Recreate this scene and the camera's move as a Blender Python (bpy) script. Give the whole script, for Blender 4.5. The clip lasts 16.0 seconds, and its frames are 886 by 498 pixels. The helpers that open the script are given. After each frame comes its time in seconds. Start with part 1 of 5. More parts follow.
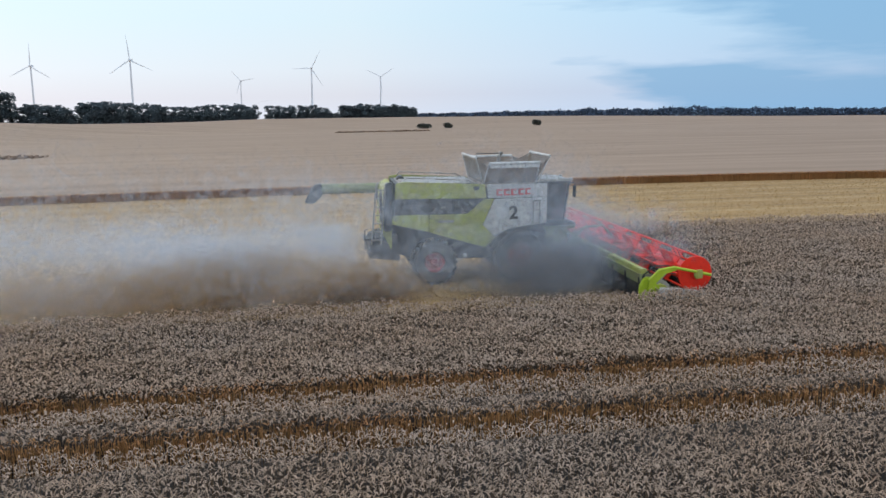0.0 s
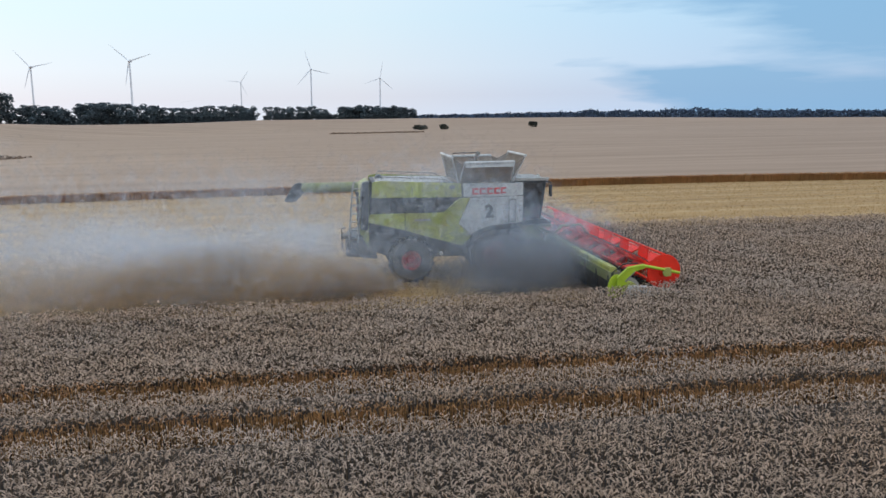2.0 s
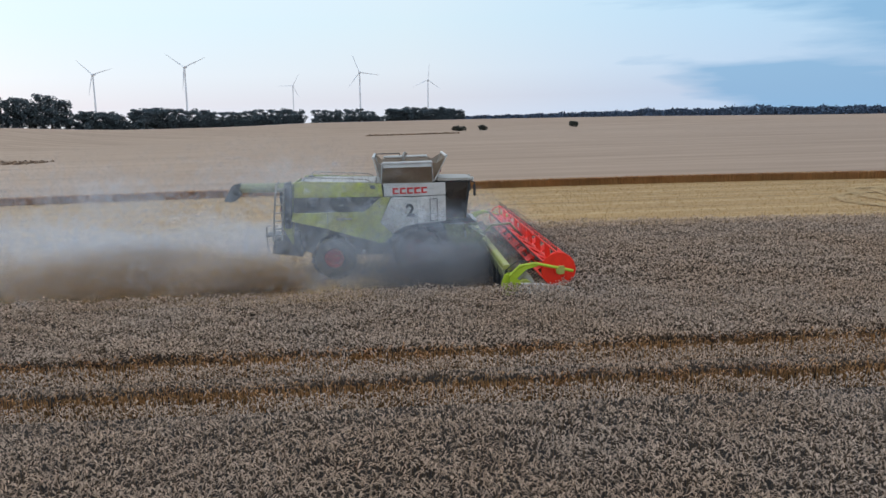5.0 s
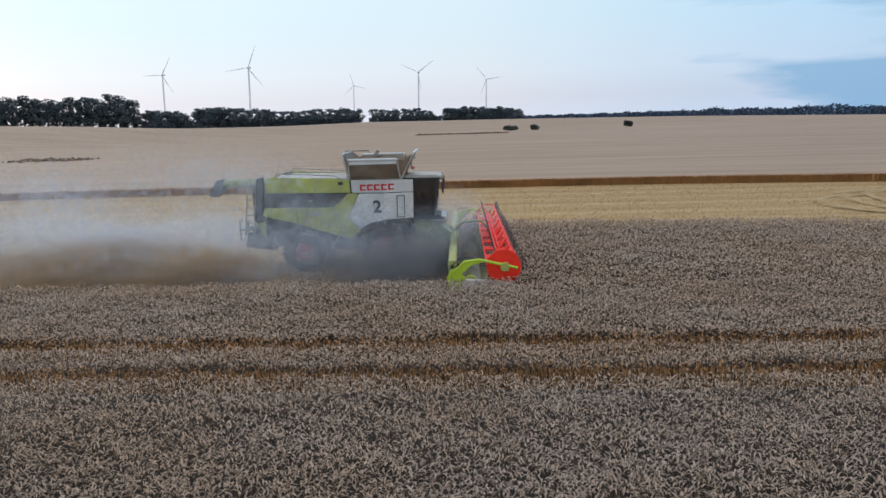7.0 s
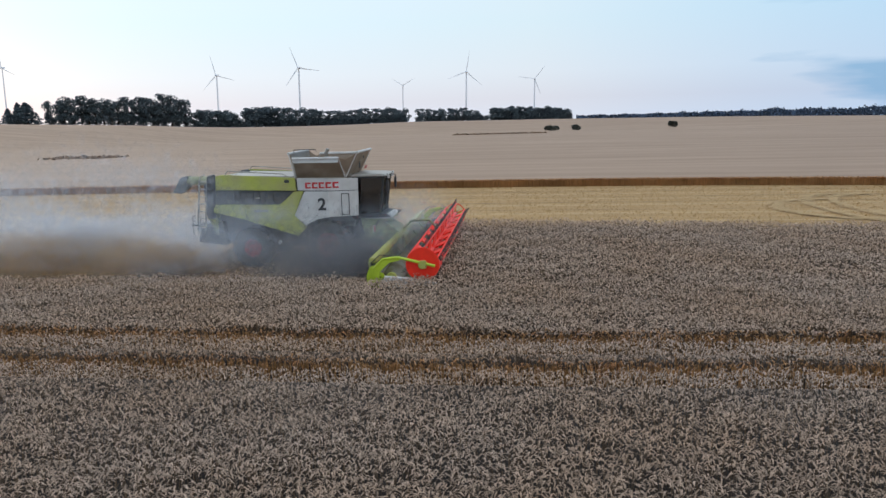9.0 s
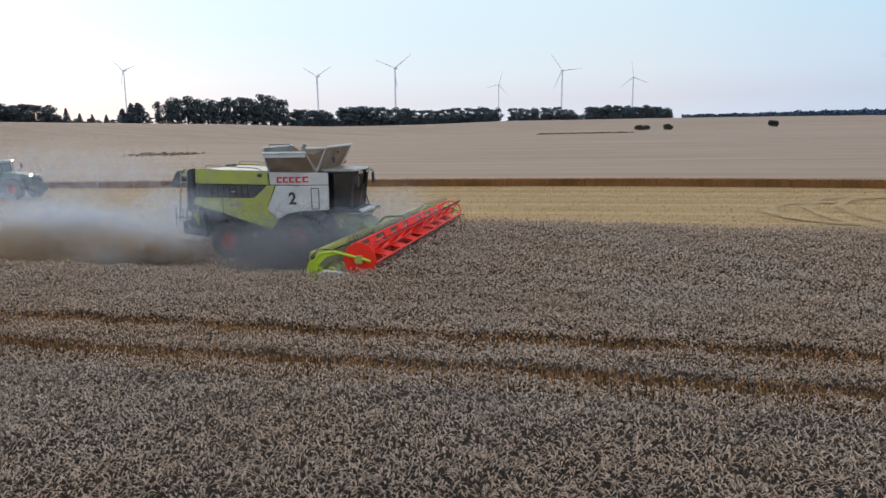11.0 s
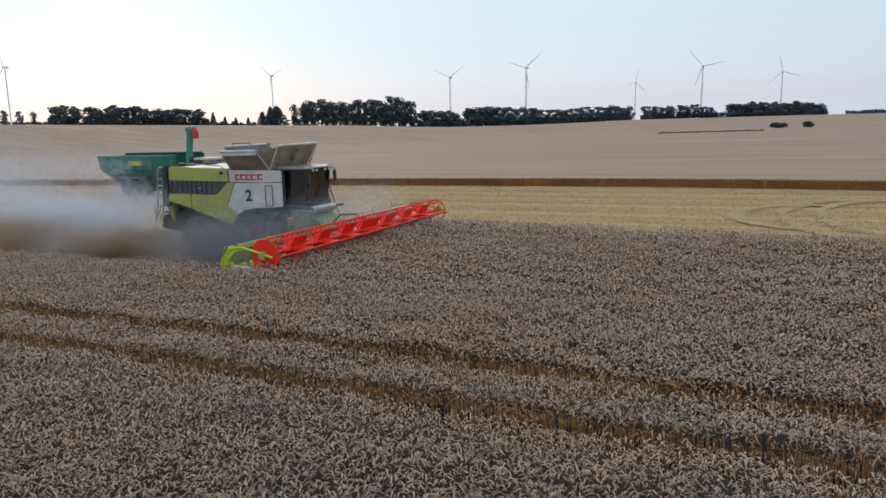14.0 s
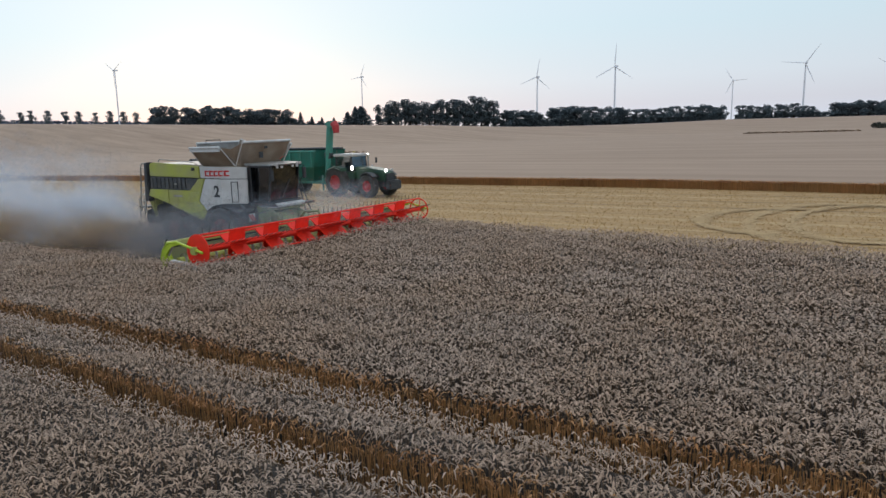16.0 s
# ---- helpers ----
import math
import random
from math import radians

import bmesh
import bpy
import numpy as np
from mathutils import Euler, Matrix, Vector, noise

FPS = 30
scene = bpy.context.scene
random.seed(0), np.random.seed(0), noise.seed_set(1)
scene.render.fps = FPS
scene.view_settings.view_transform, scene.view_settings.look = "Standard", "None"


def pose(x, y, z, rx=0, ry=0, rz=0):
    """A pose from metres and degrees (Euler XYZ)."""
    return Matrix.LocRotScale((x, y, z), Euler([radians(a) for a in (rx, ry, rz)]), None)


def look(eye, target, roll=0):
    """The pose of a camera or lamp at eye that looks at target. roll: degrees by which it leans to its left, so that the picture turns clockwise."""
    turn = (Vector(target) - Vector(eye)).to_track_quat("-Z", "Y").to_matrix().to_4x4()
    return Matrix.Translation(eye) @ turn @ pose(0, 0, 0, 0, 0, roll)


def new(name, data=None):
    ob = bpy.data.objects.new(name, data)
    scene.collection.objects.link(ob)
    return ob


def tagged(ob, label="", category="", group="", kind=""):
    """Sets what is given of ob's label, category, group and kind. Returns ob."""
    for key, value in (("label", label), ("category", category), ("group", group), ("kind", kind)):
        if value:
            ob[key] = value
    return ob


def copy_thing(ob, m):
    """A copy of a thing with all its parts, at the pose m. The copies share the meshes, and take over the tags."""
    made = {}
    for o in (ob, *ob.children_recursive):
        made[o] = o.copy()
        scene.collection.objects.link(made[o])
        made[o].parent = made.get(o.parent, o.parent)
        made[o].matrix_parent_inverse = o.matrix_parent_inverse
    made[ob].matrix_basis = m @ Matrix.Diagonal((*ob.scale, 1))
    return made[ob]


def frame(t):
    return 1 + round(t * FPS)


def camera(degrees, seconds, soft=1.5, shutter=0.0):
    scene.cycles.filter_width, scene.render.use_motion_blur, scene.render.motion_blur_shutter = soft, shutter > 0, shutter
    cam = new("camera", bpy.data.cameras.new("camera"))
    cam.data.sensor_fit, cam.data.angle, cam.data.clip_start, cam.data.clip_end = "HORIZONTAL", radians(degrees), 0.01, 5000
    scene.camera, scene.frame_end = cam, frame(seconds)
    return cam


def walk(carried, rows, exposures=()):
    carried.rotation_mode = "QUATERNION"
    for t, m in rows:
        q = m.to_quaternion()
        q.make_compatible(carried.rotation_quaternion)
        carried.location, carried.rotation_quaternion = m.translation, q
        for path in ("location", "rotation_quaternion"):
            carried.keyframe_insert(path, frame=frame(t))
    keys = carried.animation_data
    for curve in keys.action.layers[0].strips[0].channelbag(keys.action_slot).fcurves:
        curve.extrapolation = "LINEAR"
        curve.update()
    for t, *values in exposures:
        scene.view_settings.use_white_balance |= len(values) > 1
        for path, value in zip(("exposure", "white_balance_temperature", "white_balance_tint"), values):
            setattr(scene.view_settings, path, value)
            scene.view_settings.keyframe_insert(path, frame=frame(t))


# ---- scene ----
cam = camera(62.45, 16.0)
PATH = [
    (0, (3.082, 0.539, 5.899), (3.314, 2.490, 5.524), -1.05),
    (0.5, (3.543, 0.482, 5.874), (3.774, 2.434, 5.501), -0.88),
    (1, (4.291, 0.351, 5.876), (4.518, 2.303, 5.503), -0.95),
    (1.5, (5.175, 0.246, 5.850), (5.399, 2.199, 5.479), -0.98),
    (2, (6.282, 0.112, 5.834), (6.505, 2.064, 5.463), -0.98),
    (2.5, (7.435, -0.089, 5.844), (7.647, 1.865, 5.474), -1.07),
    (3, (8.781, -0.285, 5.848), (8.978, 1.670, 5.479), -1.15),
    (3.5, (10.117, -0.447, 5.846), (10.291, 1.511, 5.477), -1.25),
    (4, (11.623, -0.613, 5.825), (11.765, 1.348, 5.457), -1.55),
    (6.5, (18.703, -1.218, 5.641), (18.637, 0.748, 5.278), -1.52),
    (7, (20.233, -1.289, 5.611), (20.125, 0.675, 5.249), -1.65),
    (7.5, (21.708, -1.295, 5.566), (21.567, 0.667, 5.206), -1.65),
    (8, (23.313, -1.325, 5.542), (23.143, 0.635, 5.182), -1.57),
    (8.5, (24.864, -1.372, 5.539), (24.660, 0.585, 5.179), -1.55),
    (11, (33.334, -0.047, 5.223), (32.812, 1.851, 4.870), -1.55),
    (11.5, (34.922, 0.295, 5.181), (34.342, 2.176, 4.829), -1.63),
    (12, (36.595, 0.730, 5.135), (35.952, 2.592, 4.785), -1.72),
    (12.5, (38.142, 1.110, 5.098), (37.440, 2.951, 4.751), -1.83),
    (13, (39.725, 1.665, 5.042), (38.962, 3.481, 4.696), -1.83),
    (13.5, (41.159, 2.233, 4.978), (40.340, 4.025, 4.633), -1.95),
    (14, (42.761, 2.934, 4.899), (41.880, 4.697, 4.558), -2.12),
    (14.5, (44.135, 3.611, 4.820), (43.201, 5.347, 4.482), -2.15),
    (15, (45.647, 4.427, 4.730), (44.653, 6.131, 4.395), -2.23),
    (15.5, (46.966, 5.162, 4.644), (45.921, 6.834, 4.312), -2.23),
    (16, (48.412, 5.953, 4.608), (47.314, 7.591, 4.276), -2.10),
]
walk(cam, [(t, look(eye, goal, roll)) for t, eye, goal, roll in PATH], [(0, 0.03), (6, 0.0), (11, -0.03), (16, -0.2)])

# ---- world, sun, exposure ----
scene.cycles.transparent_max_bounces = 128  # the dust is many thin layers
world = bpy.data.worlds.new("dusk_sky")
scene.world = world
world.use_nodes = True
wn, wl = world.node_tree.nodes, world.node_tree.links
wn.clear()
w_out = wn.new("ShaderNodeOutputWorld")
w_bg = wn.new("ShaderNodeBackground")
w_bg.inputs["Strength"].default_value = 1.0
w_sky = wn.new("ShaderNodeTexSky")
w_sky.sky_type = "NISHITA"
w_sky.sun_disc = False
w_sky.sun_elevation = radians(4)
w_sky.sun_rotation = radians(-50)
w_sky.air_density, w_sky.dust_density, w_sky.ozone_density = 1.0, 1.2, 2.0
w_scale = wn.new("ShaderNodeVectorMath")
w_scale.operation = "SCALE"
w_scale.inputs["Scale"].default_value = 0.10
wl.new(w_sky.outputs["Color"], w_scale.inputs[0])
w_tex = wn.new("ShaderNodeTexCoord")
w_sep = wn.new("ShaderNodeSeparateXYZ")
wl.new(w_tex.outputs["Generated"], w_sep.inputs[0])
# high thin overcast: pale by height
w_ramp = wn.new("ShaderNodeValToRGB")
w_ramp.color_ramp.elements[0].position, w_ramp.color_ramp.elements[0].color = 0.0, (0.78, 0.84, 0.96, 1)
w_ramp.color_ramp.elements[1].position, w_ramp.color_ramp.elements[1].color = 0.6, (0.9, 1.0, 1.15, 1)
for pos, col in ((0.02, (0.76, 0.80, 0.91, 1)), (0.055, (0.79, 0.88, 0.99, 1)), (0.12, (0.75, 0.92, 1.03, 1)), (0.25, (0.82, 0.95, 1.08, 1))):
    e = w_ramp.color_ramp.elements.new(pos)
    e.color = col
wl.new(w_sep.outputs["Z"], w_ramp.inputs[0])
# ahead, bluer towards the east (right of the drive) and whiter towards the set sun; behind, clear and bright in the south-east
w_back = wn.new("ShaderNodeMapRange")
w_back.inputs["From Min"].default_value, w_back.inputs["From Max"].default_value = -0.7, 0.55
w_back.inputs["To Min"].default_value, w_back.inputs["To Max"].default_value = -1.0, 1.0
wl.new(w_sep.outputs["Y"], w_back.inputs["Value"])
w_x = wn.new("ShaderNodeMath")
w_x.operation = "MULTIPLY"
wl.new(w_sep.outputs["X"], w_x.inputs[0])
wl.new(w_back.outputs[0], w_x.inputs[1])
w_az = wn.new("ShaderNodeMapRange")
w_az.inputs["From Min"].default_value, w_az.inputs["From Max"].default_value = -0.75, 0.75
wl.new(w_x.outputs[0], w_az.inputs["Value"])
w_side = wn.new("ShaderNodeValToRGB")
w_side.color_ramp.elements[0].position, w_side.color_ramp.elements[0].color = 0.0, (1.14, 1.15, 1.15, 1)
w_side.color_ramp.elements[1].position, w_side.color_ramp.elements[1].color = 1.0, (0.50, 0.68, 0.86, 1)
for pos, col in ((0.5, (1.0, 1.0, 1.0, 1)), (0.76, (0.74, 0.86, 0.98, 1))):
    e = w_side.color_ramp.elements.new(pos)
    e.color = col
wl.new(w_az.outputs[0], w_side.inputs[0])
w_mul = wn.new("ShaderNodeMix")
w_mul.data_type, w_mul.blend_type = "RGBA", "MULTIPLY"
w_mul.inputs[0].default_value = 1.0
wl.new(w_ramp.outputs[0], w_mul.inputs[6])
wl.new(w_side.outputs[0], w_mul.inputs[7])
# drifting cloud bank: stretched noise
w_map = wn.new("ShaderNodeMapping")
w_map.inputs["Scale"].default_value = (1.6, 1.6, 11.0)
w_map.inputs["Rotation"].default_value = (0, radians(8), 0)
wl.new(w_tex.outputs["Generated"], w_map.inputs[0])
w_noise = wn.new("ShaderNodeTexNoise")
w_noise.inputs["Scale"].default_value, w_noise.inputs["Detail"].default_value = 1.7, 8
wl.new(w_map.outputs[0], w_noise.inputs["Vector"])
w_add = wn.new("ShaderNodeMath")
w_add.operation = "MULTIPLY_ADD"
w_add.inputs[1].default_value = 0.75
wl.new(w_x.outputs[0], w_add.inputs[0])
wl.new(w_noise.outputs["Fac"], w_add.inputs[2])
w_cr = wn.new("ShaderNodeValToRGB")
w_cr.color_ramp.elements[0].position, w_cr.color_ramp.elements[0].color = 0.75, (0, 0, 0, 1)
w_cr.color_ramp.elements[1].position, w_cr.color_ramp.elements[1].color = 0.89, (1, 1, 1, 1)
wl.new(w_add.outputs[0], w_cr.inputs[0])
w_cloud = wn.new("ShaderNodeMix")
w_cloud.data_type = "RGBA"
w_cloud.inputs[7].default_value = (0.24, 0.48, 0.76, 1)
w_half = wn.new("ShaderNodeMath")
w_half.operation = "MULTIPLY"
w_half.inputs[1].default_value = 0.8
wl.new(w_cr.outputs[0], w_half.inputs[0])
wl.new(w_half.outputs[0], w_cloud.inputs[0])
wl.new(w_mul.outputs[2], w_cloud.inputs[6])
w_mix = wn.new("ShaderNodeMix")
w_mix.data_type = "RGBA"
w_mix.inputs[0].default_value = 0.85
wl.new(w_scale.outputs[0], w_mix.inputs[6])
wl.new(w_cloud.outputs[2], w_mix.inputs[7])
# an overcast dome is brightest overhead
w_high = wn.new("ShaderNodeMapRange")
w_high.interpolation_type = "SMOOTHSTEP"
w_high.inputs["From Min"].default_value, w_high.inputs["From Max"].default_value = 0.16, 0.75
w_high.inputs["To Min"].default_value, w_high.inputs["To Max"].default_value = 1.06, 1.2
wl.new(w_sep.outputs["Z"], w_high.inputs["Value"])
w_dome = wn.new("ShaderNodeVectorMath")
w_dome.operation = "SCALE"
wl.new(w_mix.outputs[2], w_dome.inputs[0])
wl.new(w_high.outputs[0], w_dome.inputs["Scale"])
wl.new(w_dome.outputs[0], w_bg.inputs["Color"])
wl.new(w_bg.outputs[0], w_out.inputs[0])

sun = new("sun", bpy.data.lights.new("sun", "SUN"))
sun.data.energy, sun.data.angle, sun.data.color = 0.5, radians(30), (1.0, 0.87, 0.75)
sun.matrix_world = look((-44, 48, 17), (0, 0, 0))


# ---- materials ----
def material(name, base, rough=0.6, metal=0.0, vary=0.25, scale=6.0, bump=0.15, bump_scale=40.0, island=0.0, alt=None, stretch=(1, 1, 1), emit=0.0, coords="Object", detail=6, translucent=0.0, spec=0.5):
    m = bpy.data.materials.new(name)
    m.use_nodes = True
    n, l = m.node_tree.nodes, m.node_tree.links
    b = n["Principled BSDF"]
    b.inputs["Roughness"].default_value = rough
    b.inputs["Metallic"].default_value = metal
    b.inputs["Specular IOR Level"].default_value = spec
    tc, mp = n.new("ShaderNodeTexCoord"), n.new("ShaderNodeMapping")
    mp.inputs["Scale"].default_value = stretch
    l.new(tc.outputs[coords], mp.inputs[0])
    t1, t2 = n.new("ShaderNodeTexNoise"), n.new("ShaderNodeTexNoise")
    t1.inputs["Scale"].default_value, t1.inputs["Detail"].default_value = scale, detail
    t2.inputs["Scale"].default_value, t2.inputs["Detail"].default_value = bump_scale, 3
    for t in (t1, t2):
        l.new(mp.outputs[0], t.inputs["Vector"])
    other = alt or tuple(c * (1 - vary) for c in base)
    r = n.new("ShaderNodeValToRGB")
    r.color_ramp.elements[0].position, r.color_ramp.elements[0].color = 0.32, (*other, 1)
    r.color_ramp.elements[1].position, r.color_ramp.elements[1].color = 0.68, (*base, 1)
    l.new(t1.outputs["Fac"], r.inputs[0])
    colour = r.outputs[0]
    mx = n.new("ShaderNodeMix")
    mx.data_type, mx.blend_type = "RGBA", "OVERLAY"
    mx.inputs[0].default_value = vary
    l.new(colour, mx.inputs[6])
    bw = n.new("ShaderNodeRGBToBW")
    l.new(t2.outputs["Color"], bw.inputs[0])
    l.new(bw.outputs[0], mx.inputs[7])
    colour = mx.outputs[2]
    if island:
        g, mr, hs = n.new("ShaderNodeNewGeometry"), n.new("ShaderNodeMapRange"), n.new("ShaderNodeHueSaturation")
        mr.inputs["To Min"].default_value, mr.inputs["To Max"].default_value = 1 - island, 1 + island
        l.new(g.outputs["Random Per Island"], mr.inputs["Value"])
        l.new(mr.outputs[0], hs.inputs["Value"])
        l.new(colour, hs.inputs["Color"])
        colour = hs.outputs[0]
    l.new(colour, b.inputs["Base Color"])
    mr2 = n.new("ShaderNodeMapRange")
    mr2.inputs["To Min"].default_value, mr2.inputs["To Max"].default_value = max(rough - 0.12, 0.02), min(rough + 0.12, 1)
    l.new(t1.outputs["Fac"], mr2.inputs["Value"])
    l.new(mr2.outputs[0], b.inputs["Roughness"])
    if bump:
        bp = n.new("ShaderNodeBump")
        bp.inputs["Strength"].default_value, bp.inputs["Distance"].default_value = bump, 0.02
        l.new(t2.outputs["Fac"], bp.inputs["Height"])
        l.new(bp.outputs[0], b.inputs["Normal"])
    if emit:
        b.inputs["Emission Color"].default_value, b.inputs["Emission Strength"].default_value = (*base, 1), emit
    if translucent:
        tr, ms = n.new("ShaderNodeBsdfTranslucent"), n.new("ShaderNodeMixShader")
        ms.inputs[0].default_value = translucent
        l.new(colour, tr.inputs["Color"])
        l.new(b.outputs[0], ms.inputs[1])
        l.new(tr.outputs[0], ms.inputs[2])
        l.new(ms.outputs[0], n["Material Output"].inputs["Surface"])
    return m


def glass(name, tint, alpha):
    m = bpy.data.materials.new(name)
    m.use_nodes = True
    n, l = m.node_tree.nodes, m.node_tree.links
    gl, tr, ms = n.new("ShaderNodeBsdfGlossy"), n.new("ShaderNodeBsdfTransparent"), n.new("ShaderNodeMixShader")
    gl.inputs["Roughness"].default_value = 0.05
    tr.inputs["Color"].default_value = (*tint, 1)
    ms.inputs[0].default_value = alpha
    l.new(tr.outputs[0], ms.inputs[1])
    l.new(gl.outputs[0], ms.inputs[2])
    l.new(ms.outputs[0], n["Material Output"].inputs["Surface"])
    return m


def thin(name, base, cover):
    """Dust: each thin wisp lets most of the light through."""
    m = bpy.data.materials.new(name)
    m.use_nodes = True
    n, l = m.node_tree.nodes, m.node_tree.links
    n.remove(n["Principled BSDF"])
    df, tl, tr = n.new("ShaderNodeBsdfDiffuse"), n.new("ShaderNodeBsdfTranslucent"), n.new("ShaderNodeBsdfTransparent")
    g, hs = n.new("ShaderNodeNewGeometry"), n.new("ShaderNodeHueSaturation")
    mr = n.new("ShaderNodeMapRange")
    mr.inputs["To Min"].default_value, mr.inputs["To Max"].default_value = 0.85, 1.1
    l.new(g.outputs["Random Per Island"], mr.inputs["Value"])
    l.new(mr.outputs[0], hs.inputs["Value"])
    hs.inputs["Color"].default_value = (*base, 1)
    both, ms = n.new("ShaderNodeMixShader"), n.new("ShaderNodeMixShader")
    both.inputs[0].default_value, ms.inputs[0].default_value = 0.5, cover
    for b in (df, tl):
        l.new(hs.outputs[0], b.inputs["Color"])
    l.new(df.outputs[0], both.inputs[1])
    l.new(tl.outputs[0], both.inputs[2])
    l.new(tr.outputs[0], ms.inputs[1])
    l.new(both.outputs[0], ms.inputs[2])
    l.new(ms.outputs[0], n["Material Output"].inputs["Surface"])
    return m


